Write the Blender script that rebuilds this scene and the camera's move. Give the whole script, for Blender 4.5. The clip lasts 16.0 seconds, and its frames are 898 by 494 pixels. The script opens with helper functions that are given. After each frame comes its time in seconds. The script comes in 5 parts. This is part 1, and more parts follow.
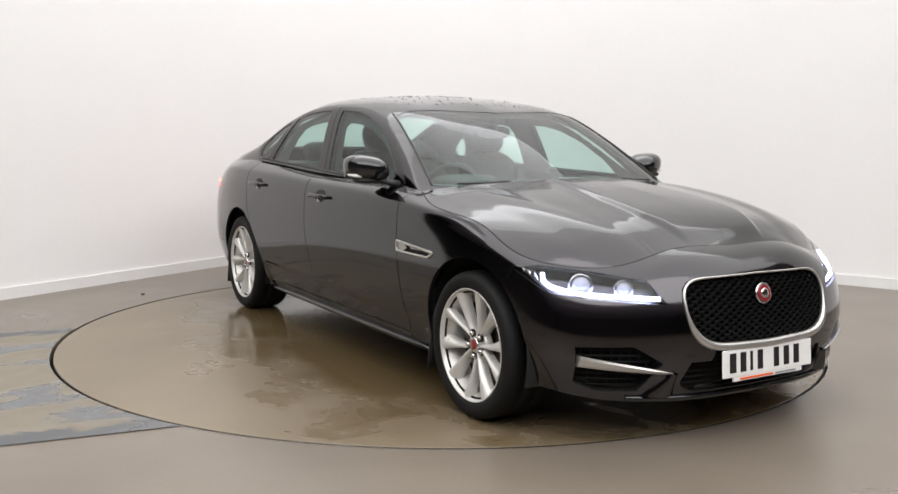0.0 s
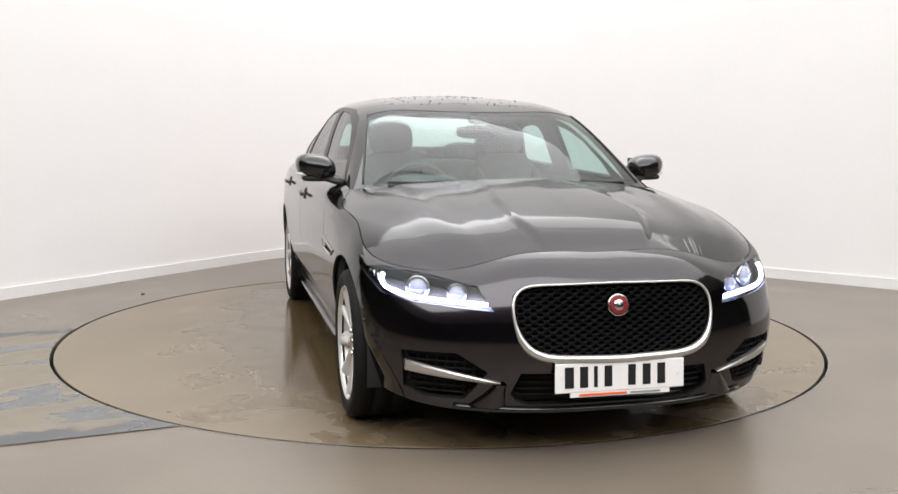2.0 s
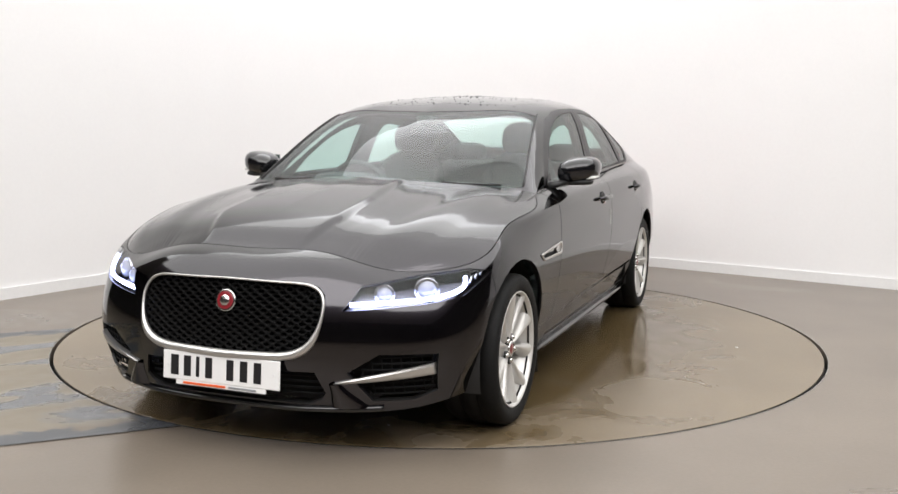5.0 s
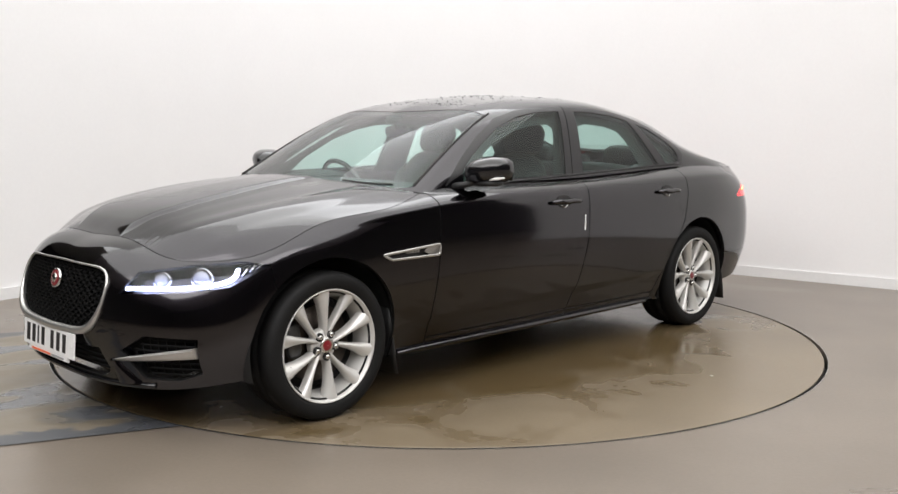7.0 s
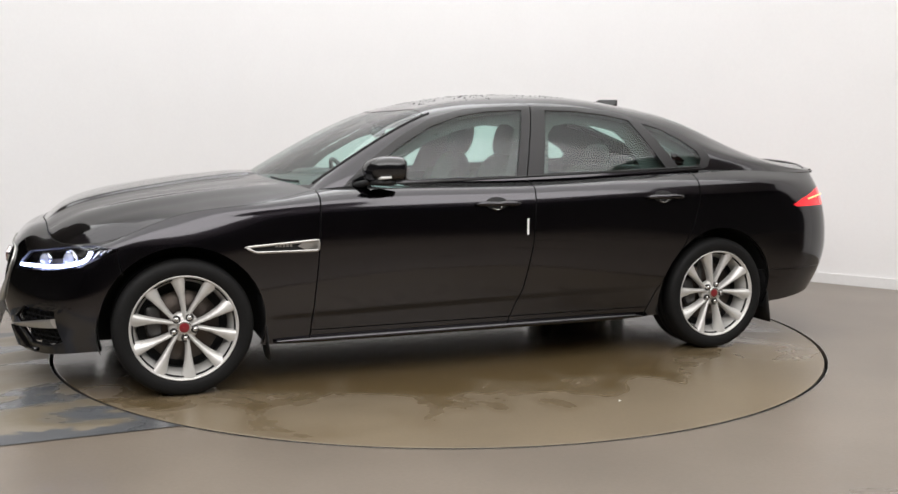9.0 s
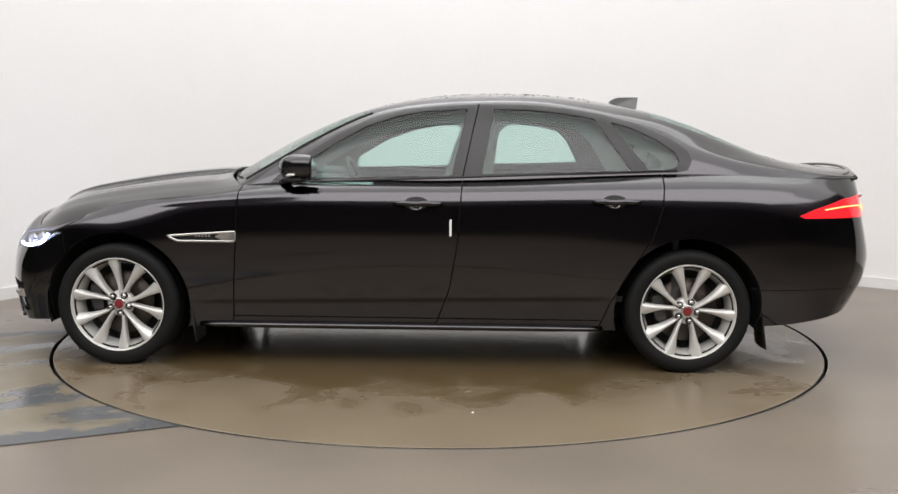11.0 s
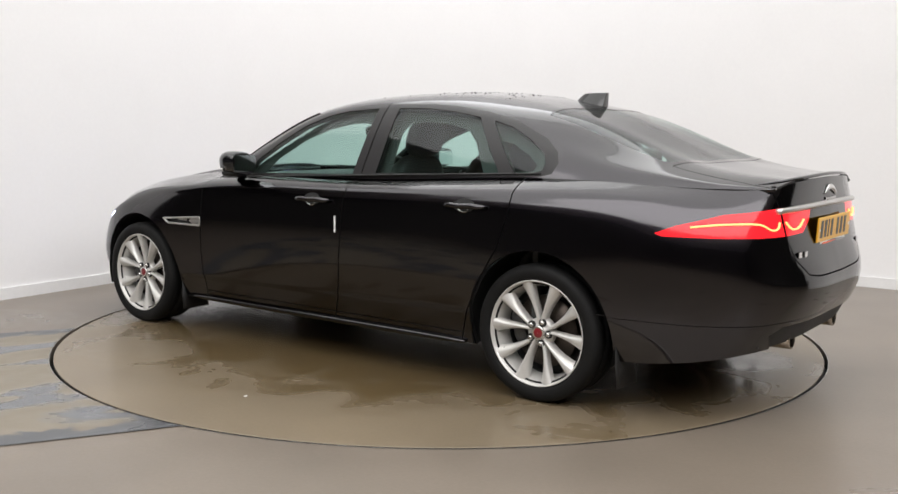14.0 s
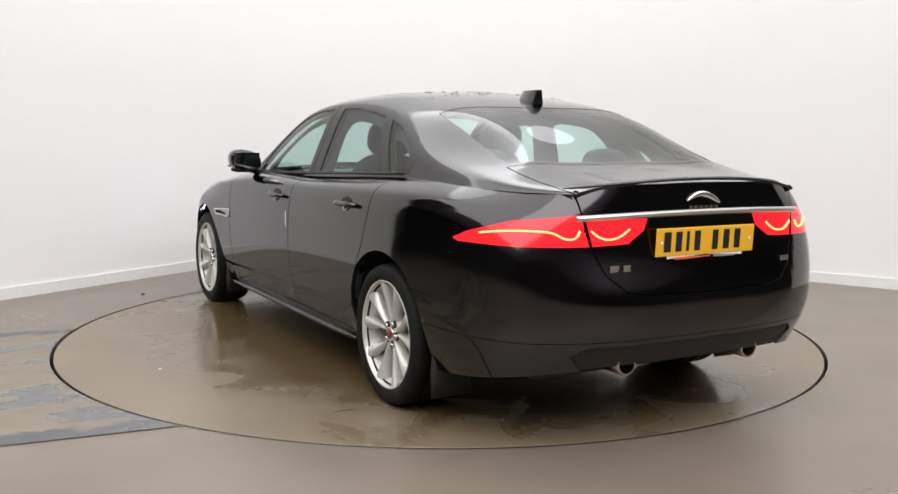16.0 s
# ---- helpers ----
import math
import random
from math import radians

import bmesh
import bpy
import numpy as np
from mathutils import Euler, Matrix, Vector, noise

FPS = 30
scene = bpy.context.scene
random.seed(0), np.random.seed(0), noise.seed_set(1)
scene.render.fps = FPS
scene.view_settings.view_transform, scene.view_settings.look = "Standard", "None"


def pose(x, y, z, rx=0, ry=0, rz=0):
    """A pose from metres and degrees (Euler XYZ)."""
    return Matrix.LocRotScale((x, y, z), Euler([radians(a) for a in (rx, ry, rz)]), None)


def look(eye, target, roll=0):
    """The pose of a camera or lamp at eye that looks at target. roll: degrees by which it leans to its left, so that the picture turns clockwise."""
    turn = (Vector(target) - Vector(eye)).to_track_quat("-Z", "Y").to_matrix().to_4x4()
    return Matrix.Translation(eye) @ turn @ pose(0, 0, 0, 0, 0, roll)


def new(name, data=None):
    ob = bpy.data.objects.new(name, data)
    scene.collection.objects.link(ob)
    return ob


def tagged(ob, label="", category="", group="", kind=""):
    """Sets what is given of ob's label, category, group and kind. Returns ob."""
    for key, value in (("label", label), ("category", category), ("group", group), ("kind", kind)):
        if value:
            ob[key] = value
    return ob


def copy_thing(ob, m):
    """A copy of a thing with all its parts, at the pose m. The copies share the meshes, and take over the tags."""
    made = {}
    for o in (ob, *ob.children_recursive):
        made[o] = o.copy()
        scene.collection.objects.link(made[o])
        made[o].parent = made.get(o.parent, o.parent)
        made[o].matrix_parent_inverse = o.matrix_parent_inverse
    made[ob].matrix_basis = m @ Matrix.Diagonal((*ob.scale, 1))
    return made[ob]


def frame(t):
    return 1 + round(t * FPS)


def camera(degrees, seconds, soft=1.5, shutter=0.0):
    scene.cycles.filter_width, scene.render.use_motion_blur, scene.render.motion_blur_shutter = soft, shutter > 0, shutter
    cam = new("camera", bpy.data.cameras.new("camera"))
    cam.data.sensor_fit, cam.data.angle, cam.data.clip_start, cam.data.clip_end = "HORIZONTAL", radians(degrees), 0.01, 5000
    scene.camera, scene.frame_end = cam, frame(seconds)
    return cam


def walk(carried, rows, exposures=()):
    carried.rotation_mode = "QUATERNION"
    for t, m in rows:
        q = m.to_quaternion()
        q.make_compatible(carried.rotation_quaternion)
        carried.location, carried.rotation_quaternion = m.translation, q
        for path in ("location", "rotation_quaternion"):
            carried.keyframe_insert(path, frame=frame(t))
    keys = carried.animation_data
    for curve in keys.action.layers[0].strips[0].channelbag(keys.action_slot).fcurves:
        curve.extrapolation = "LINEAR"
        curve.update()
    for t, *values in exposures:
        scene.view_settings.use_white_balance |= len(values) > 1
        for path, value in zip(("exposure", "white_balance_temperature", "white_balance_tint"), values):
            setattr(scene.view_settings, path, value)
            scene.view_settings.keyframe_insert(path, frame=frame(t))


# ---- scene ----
# The camera stands on a fixed support before the turntable.
cam = camera(50.5, 16.0)
view = pose(0, -5.852, 1.235) @ pose(0, 0, 0, 0, 0, -0.49) @ pose(0, 0, 0, 90 - 6.96) @ pose(0, 0, 0, 0, 0, 0.475)
walk(cam, [(0.0, view), (16.0, view)], [(0.0, 0.24), (1.0, 0.27), (2.5, 0.36), (4.5, 0.36), (7.0, 0.26), (9.0, 0.20), (12.5, 0.20), (16.0, 0.24)])

# ---------------------------------------------------------------- light
world = bpy.data.worlds.new("hall_air")
scene.world = world
world.use_nodes = True
world.node_tree.nodes["Background"].inputs[0].default_value = (0.6, 0.68, 0.8, 1)
world.node_tree.nodes["Background"].inputs[1].default_value = 0.03


def area_lamp(name, x, y, z, sx, sy, watts, color, target=None):
    data = bpy.data.lights.new(name, "AREA")
    data.shape, data.size, data.size_y = "RECTANGLE", sx, sy
    data.energy, data.color = watts, color
    ob = new(name, data)
    ob.matrix_world = look((x, y, z), target) if target else pose(x, y, z)
    return ob


# no source is in view: panels added to light the walls and the bonnet
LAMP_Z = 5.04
ADDED_PANELS = [
    # x, y, length, depth, watts, colour, heading: added ceiling panels, none in view, bright behind the camera and by
    # the far wall, dim over the turntable
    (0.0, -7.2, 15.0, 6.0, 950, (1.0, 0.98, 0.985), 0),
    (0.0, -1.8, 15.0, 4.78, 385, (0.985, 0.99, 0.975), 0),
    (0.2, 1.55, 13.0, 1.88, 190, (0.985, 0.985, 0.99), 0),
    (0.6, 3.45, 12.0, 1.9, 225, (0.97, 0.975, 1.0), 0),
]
for lx, ly, sx_, sy_, watts_, col_, head_ in ADDED_PANELS:
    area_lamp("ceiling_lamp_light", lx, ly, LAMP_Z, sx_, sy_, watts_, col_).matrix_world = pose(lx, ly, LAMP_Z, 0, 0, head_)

# ---------------------------------------------------------------- materials


def material(name):
    m = bpy.data.materials.new(name)
    m.use_nodes = True
    return m, m.node_tree.nodes, m.node_tree.links, m.node_tree.nodes["Principled BSDF"]


def plain(name, color, rough=0.5, metal=0.0, coat=0.0, bump=0.0, scale=80.0, vary=0.08, emit=0.0, emit_color=(1, 1, 1), spec=0.5):
    """A surface with a slight grain and blotch in tone and gloss."""
    m, n, l, p = material(name)
    p.inputs["Metallic"].default_value = metal
    p.inputs["Coat Weight"].default_value = coat
    p.inputs["Coat Roughness"].default_value = 0.04
    p.inputs["Specular IOR Level"].default_value = spec
    tc = n.new("ShaderNodeTexCoord")
    big = n.new("ShaderNodeTexNoise")
    big.inputs["Scale"].default_value = scale * 0.06
    big.inputs["Detail"].default_value = 4
    small = n.new("ShaderNodeTexNoise")
    small.inputs["Scale"].default_value = scale
    small.inputs["Detail"].default_value = 3
    l.new(tc.outputs["Object"], big.inputs["Vector"])
    l.new(tc.outputs["Object"], small.inputs["Vector"])
    add = n.new("ShaderNodeMath")
    add.operation = "ADD"
    l.new(big.outputs["Fac"], add.inputs[0])
    l.new(small.outputs["Fac"], add.inputs[1])
    rng = n.new("ShaderNodeMapRange")
    rng.inputs["From Min"].default_value, rng.inputs["From Max"].default_value = 0.6, 1.4
    rng.inputs["To Min"].default_value, rng.inputs["To Max"].default_value = 1 - vary, 1 + vary
    l.new(add.outputs[0], rng.inputs["Value"])
    mul = n.new("ShaderNodeVectorMath")
    mul.operation = "SCALE"
    mul.inputs[0].default_value = color[:3]
    l.new(rng.outputs[0], mul.inputs["Scale"])
    l.new(mul.outputs[0], p.inputs["Base Color"])
    rr = n.new("ShaderNodeMath")
    rr.operation = "MULTIPLY"
    rr.inputs[1].default_value = rough
    l.new(rng.outputs[0], rr.inputs[0])
    l.new(rr.outputs[0], p.inputs["Roughness"])
    if bump:
        b = n.new("ShaderNodeBump")
        b.inputs["Strength"].default_value = bump
        b.inputs["Distance"].default_value = 0.002
        l.new(small.outputs["Fac"], b.inputs["Height"])
        l.new(b.outputs[0], p.inputs["Normal"])
    if emit:
        p.inputs["Emission Color"].default_value = (*emit_color, 1)
        p.inputs["Emission Strength"].default_value = emit
    return m


def glass_pane(name, tint, ior=1.45, gloss_rough=0.0):
    m, n, l, p = material(name)
    n.remove(p)
    out = [x for x in n if x.type == "OUTPUT_MATERIAL"][0]
    tr, gl, lw, mix = (n.new("ShaderNodeBsdfTransparent"), n.new("ShaderNodeBsdfGlossy"), n.new("ShaderNodeLayerWeight"), n.new("ShaderNodeMixShader"))
    tr.inputs[0].default_value = (*tint, 1)
    gl.inputs["Roughness"].default_value = gloss_rough
    lw.inputs["Blend"].default_value = 0.5
    pw, sc = n.new("ShaderNodeMath"), n.new("ShaderNodeMath")
    pw.operation, sc.operation = "POWER", "MULTIPLY_ADD"
    pw.inputs[1].default_value = 5.0
    f0 = ((ior - 1) / (ior + 1)) ** 2 * 1.3
    sc.inputs[1].default_value, sc.inputs[2].default_value = 1 - f0, f0
    l.new(lw.outputs["Facing"], pw.inputs[0])
    l.new(pw.outputs[0], sc.inputs[0])
    l.new(sc.outputs[0], mix.inputs[0])
    l.new(tr.outputs[0], mix.inputs[1])
    l.new(gl.outputs[0], mix.inputs[2])
    l.new(mix.outputs[0], out.inputs[0])
    return m


def floor_material(name, base, wet_scale, wet_amount, wet_color, centre=None):
    """Painted concrete with fine speckle, scuffs and darker wet patches."""
    m, n, l, p = material(name)
    tc = n.new("ShaderNodeTexCoord")
    fine = n.new("ShaderNodeTexNoise")
    fine.inputs["Scale"].default_value, fine.inputs["Detail"].default_value = 60, 6
    blotch = n.new("ShaderNodeTexNoise")
    blotch.inputs["Scale"].default_value, blotch.inputs["Detail"].default_value = 1.3, 6
    wet = n.new("ShaderNodeTexNoise")
    wet.inputs["Scale"].default_value, wet.inputs["Detail"].default_value = wet_scale, 5
    wet.inputs["Distortion"].default_value = 0.6
    for x in (fine, blotch, wet):
        l.new(tc.outputs["Object"], x.inputs["Vector"])
    r1 = n.new("ShaderNodeValToRGB")
    r1.color_ramp.elements[0].position, r1.color_ramp.elements[1].position = 0.3, 0.7
    r1.color_ramp.elements[0].color = (*[c * 0.86 for c in base], 1)
    r1.color_ramp.elements[1].color = (*[c * 1.1 for c in base], 1)
    l.new(blotch.outputs["Fac"], r1.inputs[0])
    mixf = n.new("ShaderNodeMixRGB")
    mixf.blend_type = "MULTIPLY"
    mixf.inputs[0].default_value = 0.22
    l.new(r1.outputs[0], mixf.inputs[1])
    l.new(fine.outputs["Fac"], mixf.inputs[2])
    height = wet.outputs["Fac"]
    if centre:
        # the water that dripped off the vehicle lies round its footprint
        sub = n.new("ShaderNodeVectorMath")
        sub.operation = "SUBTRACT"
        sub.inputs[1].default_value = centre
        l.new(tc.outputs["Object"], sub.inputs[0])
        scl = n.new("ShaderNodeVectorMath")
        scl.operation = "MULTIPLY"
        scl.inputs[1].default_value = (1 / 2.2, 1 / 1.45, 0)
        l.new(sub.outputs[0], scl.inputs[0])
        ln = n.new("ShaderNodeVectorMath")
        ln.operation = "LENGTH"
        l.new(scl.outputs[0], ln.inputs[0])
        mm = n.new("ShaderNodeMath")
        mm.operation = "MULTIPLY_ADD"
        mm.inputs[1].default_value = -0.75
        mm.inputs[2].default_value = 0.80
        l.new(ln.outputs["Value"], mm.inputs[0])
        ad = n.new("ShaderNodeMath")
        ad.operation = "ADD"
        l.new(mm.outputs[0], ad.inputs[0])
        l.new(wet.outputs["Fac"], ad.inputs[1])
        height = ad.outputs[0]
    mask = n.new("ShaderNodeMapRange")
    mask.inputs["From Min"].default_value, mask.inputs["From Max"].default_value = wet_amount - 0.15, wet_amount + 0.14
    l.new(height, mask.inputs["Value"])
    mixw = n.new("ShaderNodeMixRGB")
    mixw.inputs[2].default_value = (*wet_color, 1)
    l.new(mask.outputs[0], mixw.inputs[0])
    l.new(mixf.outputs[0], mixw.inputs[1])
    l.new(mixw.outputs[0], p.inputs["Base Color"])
    rough = n.new("ShaderNodeMapRange")
    rough.inputs["To Min"].default_value, rough.inputs["To Max"].default_value = 0.34, 0.14
    l.new(mask.outputs[0], rough.inputs["Value"])
    l.new(rough.outputs[0], p.inputs["Roughness"])
    b = n.new("ShaderNodeBump")
    b.inputs["Strength"].default_value, b.inputs["Distance"].default_value = 0.12, 0.002
    l.new(fine.outputs["Fac"], b.inputs["Height"])
    l.new(b.outputs[0], p.inputs["Normal"])
    return m


M_WALL = plain("white_wall_paint", (0.81, 0.80, 0.80), 0.6, bump=0.05, scale=40, vary=0.015)
M_SKIRT = plain("white_skirting_paint", (0.76, 0.755, 0.75), 0.45, scale=40, vary=0.03)
M_CEIL = plain("ceiling_paint", (0.75, 0.75, 0.74), 0.8, scale=30, vary=0.03)
M_DARKHALL = plain("dark_hall_cladding", (0.055, 0.052, 0.05), 0.8, scale=8, vary=0.2)
M_FLOOR = floor_material("grey_floor_paint", (0.180, 0.150, 0.120), 0.9, 0.72, (0.105, 0.088, 0.07))
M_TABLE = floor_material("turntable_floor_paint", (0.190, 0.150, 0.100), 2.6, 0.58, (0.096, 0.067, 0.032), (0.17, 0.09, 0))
M_GAP = plain("black_gap_shade", (0.012, 0.012, 0.012), 0.7)
M_STEEL = plain("brushed_steel_edge", (0.5, 0.49, 0.47), 0.35, metal=1.0, vary=0.15)
M_PAINT = plain("dark_pearl_car_paint", (0.019, 0.0165, 0.0210), 0.24, metal=1.0, coat=1.0, scale=900, vary=0.10, spec=0.5)
M_PAINT.node_tree.nodes["Principled BSDF"].inputs["Specular Tint"].default_value = (0.15, 0.13, 0.14, 1)
M_PAINT.node_tree.nodes["Principled BSDF"].inputs["Coat Roughness"].default_value = 0.08
M_PAINT.node_tree.nodes["Principled BSDF"].inputs["Coat IOR"].default_value = 1.62
M_MESH = plain("black_mesh_plastic", (0.006, 0.006, 0.006), 0.75, spec=0.15)
M_GLOSSBLACK = plain("gloss_black_trim", (0.006, 0.006, 0.007), 0.12, coat=0.5)
M_PILLAR = plain("dark_pillar_film", (0.012, 0.011, 0.012), 0.38)
M_BLACK = plain("matt_black_plastic", (0.010, 0.010, 0.010), 0.6, bump=0.15, scale=300)
M_SEAL_SHADE = plain("rubber_seal_and_gap_shade", (0.008, 0.008, 0.008), 0.45)
M_TYRE = plain("tyre_rubber", (0.0055, 0.0055, 0.0055), 0.7, spec=0.25, bump=0.25, scale=160, vary=0.2)
M_RIM = plain("silver_alloy_paint", (0.62, 0.61, 0.585), 0.36, metal=0.35, coat=0.4, scale=500, vary=0.06)
M_RIMDARK = plain("dark_wheel_barrel", (0.10, 0.10, 0.10), 0.45, metal=0.8, vary=0.2)
M_DISC = plain("brake_disc_steel", (0.09, 0.075, 0.065), 0.45, metal=1.0, vary=0.25)
M_CHROME = plain("satin_chrome", (0.72, 0.71, 0.70), 0.18, metal=1.0, vary=0.05)
M_SATIN = plain("satin_silver_trim", (0.58, 0.57, 0.55), 0.34, metal=0.9, vary=0.06)
M_RED = plain("red_badge_enamel", (0.20, 0.012, 0.018), 0.3, coat=0.6)
M_PLATEW = plain("white_plate_acrylic", (0.78, 0.78, 0.77), 0.3, vary=0.02)
M_PLATEY = plain("yellow_plate_acrylic", (0.78, 0.42, 0.03), 0.3, vary=0.03)
M_INK = plain("black_plate_print", (0.012, 0.012, 0.014), 0.35)
M_ORANGE = plain("orange_print", (0.75, 0.12, 0.03), 0.4)
M_GREYPRINT = plain("grey_print", (0.25, 0.26, 0.27), 0.4)
M_SEAT = plain("black_seat_leather", (0.045, 0.045, 0.044), 0.5, bump=0.2, scale=220, vary=0.15)
M_DASH = plain("dark_dash_plastic", (0.04, 0.04, 0.04), 0.55, bump=0.15, scale=260)
M_LINER = plain("grey_roof_lining", (0.12, 0.115, 0.11), 0.9, vary=0.05)
M_CARD = plain("door_card_trim", (0.05, 0.05, 0.048), 0.6)
M_GLASS = glass_pane("tinted_window_glass", (0.66, 0.83, 0.79), 1.52)
M_SCREEN = glass_pane("windscreen_glass", (0.70, 0.86, 0.82), 1.6)
M_LENS = glass_pane("clear_lamp_cover", (0.93, 0.94, 0.96), 1.4)
M_REDLENS = plain("red_lamp_lens", (0.42, 0.008, 0.012), 0.15, coat=0.35, spec=0.25, emit=0.8, emit_color=(1.0, 0.02, 0.03))
M_REDGLOW = plain("tail_light_band", (0.8, 0.1, 0.05), 0.3, emit=5.0, emit_color=(1.0, 0.16, 0.05))
M_DRL = plain("white_light_guide", (0.8, 0.85, 1.0), 0.3, emit=14.0, emit_color=(0.50, 0.57, 1.0))
M_BULB = plain("headlamp_bulb_glow", (0.22, 0.23, 0.27), 0.06, coat=1.0, emit=0.12, emit_color=(0.74, 0.80, 1.0))
M_REFLECT = plain("lamp_reflector", (0.62, 0.63, 0.67), 0.2, metal=1.0)
M_LAMPBODY = plain("lamp_housing_grey", (0.22, 0.22, 0.24), 0.3, metal=0.6)
M_INDIC = plain("clear_indicator_lens", (0.72, 0.72, 0.70), 0.2, coat=0.6)
M_WATER = plain("water_beads", (0.05, 0.05, 0.055), 0.05, spec=0.7)
M_MIRROR = plain("mirror_glass", (0.75, 0.8, 0.8), 0.02, metal=1.0, vary=0.01)
M_PIPE = plain("exhaust_chrome", (0.55, 0.49, 0.42), 0.22, metal=1.0, vary=0.2)
M_TAPE = plain("white_tape", (0.8, 0.8, 0.78), 0.5)

# ---------------------------------------------------------------- helpers for shape


def mesh_object(name, verts, faces, mat, parent=None, smooth=True, label=""):
    me = bpy.data.meshes.new(name)
    me.from_pydata([tuple(v) for v in verts], [], [tuple(f) for f in faces])
    me.materials.append(mat)
    if smooth:
        me.polygons.foreach_set("use_smooth", [True] * len(me.polygons))
    me.update()
    ob = new(name, me)
    ob.parent = parent
    return tagged(ob, label)


def part(name, bm, mat, parent, label="", smooth=True):
    me = bpy.data.meshes.new(name)
    bm.normal_update()
    bm.to_mesh(me)
    bm.free()
    me.materials.append(mat)
    if smooth:
        me.polygons.foreach_set("use_smooth", [True] * len(me.polygons))
    ob = new(name, me)
    ob.parent = parent
    return tagged(ob, label)


def bevel_edges(ob, width, segments=2, angle=35):
    mod = ob.modifiers.new("rounded", "BEVEL")
    mod.width, mod.segments, mod.limit_method, mod.angle_limit = width, segments, "ANGLE", radians(angle)
    return ob


def box_bm(cx, cy, cz, sx, sy, sz, m=None):
    bm = bmesh.new()
    bmesh.ops.create_cube(bm, size=1.0, matrix=(m or Matrix()) @ pose(cx, cy, cz) @ Matrix.Diagonal((sx, sy, sz, 1)))
    return bm


def natural(ts, pts, tq):
    """Natural cubic spline through pts (n, ...) at ts, read at tq."""
    ts, pts = np.asarray(ts, float), np.asarray(pts, float)
    n = len(ts)
    hh = np.diff(ts)
    a = np.zeros((n, n))
    b = np.zeros_like(pts)
    a[0, 0] = a[-1, -1] = 1
    for i in range(1, n - 1):
        a[i, i - 1], a[i, i], a[i, i + 1] = hh[i - 1], 2 * (hh[i - 1] + hh[i]), hh[i]
        b[i] = 6 * ((pts[i + 1] - pts[i]) / hh[i] - (pts[i] - pts[i - 1]) / hh[i - 1])
    mm = np.linalg.solve(a, b.reshape(n, -1)).reshape(pts.shape)
    k = np.clip(np.searchsorted(ts, tq, side="right") - 1, 0, n - 2)
    s = (-1,) + (1,) * (pts.ndim - 1)
    h_, d0, d1 = hh[k].reshape(s), (tq - ts[k]).reshape(s), (ts[k + 1] - tq).reshape(s)
    return (mm[k] * d1 ** 3 + mm[k + 1] * d0 ** 3) / (6 * h_) + (pts[k] / h_ - mm[k] * h_ / 6) * d1 + (pts[k + 1] / h_ - mm[k + 1] * h_ / 6) * d0


def mirrored(c, axis, start, end):
    """Continue a net of control points past the car's middle plane, so that it runs through it square."""
    c = np.moveaxis(np.asarray(c, float), axis, 0)
    flip = np.array([1, -1, 1])
    lo = c[1:3][::-1] * flip if start else c[:0]
    hi = c[-3:-1][::-1] * flip if end else c[:0]
    return np.moveaxis(np.concatenate([lo, c, hi]), 0, axis), len(lo), len(hi)


def loft(ctrl, nu, nv, u_ends=(False, False), v_ends=(False, False)):
    """A smooth net of (nv, nu) points through control lines ctrl[line][station]."""
    c, ul, uh = mirrored(ctrl, 1, *u_ends)
    ch = np.concatenate([[0], np.cumsum(np.linalg.norm(np.diff(c, axis=1), axis=2).mean(0) + 1e-4)])
    uq = np.linspace(ch[ul], ch[len(ch) - 1 - uh], nu)
    g = np.swapaxes(natural(ch, np.swapaxes(c, 0, 1), uq), 0, 1)
    g, vl, vh = mirrored(g, 0, *v_ends)
    cv = np.concatenate([[0], np.cumsum(np.linalg.norm(np.diff(g, axis=0), axis=2).mean(1) + 1e-4)])
    vq = np.linspace(cv[vl], cv[len(cv) - 1 - vh], nv)
    return natural(cv, g, vq)


def grid_bm(p, flip=False):
    nv, nu = p.shape[:2]
    bm = bmesh.new()
    vs = [[bm.verts.new(p[j, i]) for i in range(nu)] for j in range(nv)]
    for j in range(nv - 1):
        for i in range(nu - 1):
            bm.faces.new((vs[j][i], vs[j][i + 1], vs[j + 1][i + 1], vs[j + 1][i]))
    if flip:
        bmesh.ops.reverse_faces(bm, faces=bm.faces[:])
    bm.faces.layers.int.new("piece")
    return bm


AXES = {"x": (Vector((0, 1, 0)), Vector((0, 0, 1))), "y": (Vector((1, 0, 0)), Vector((0, 0, 1))), "z": (Vector((1, 0, 0)), Vector((0, 1, 0))),
        "front": (Vector((-0.7071, 0.7071, 0)), Vector((0, 0, 1))), "back": (Vector((0.7071, 0.7071, 0)), Vector((0, 0, 1)))}


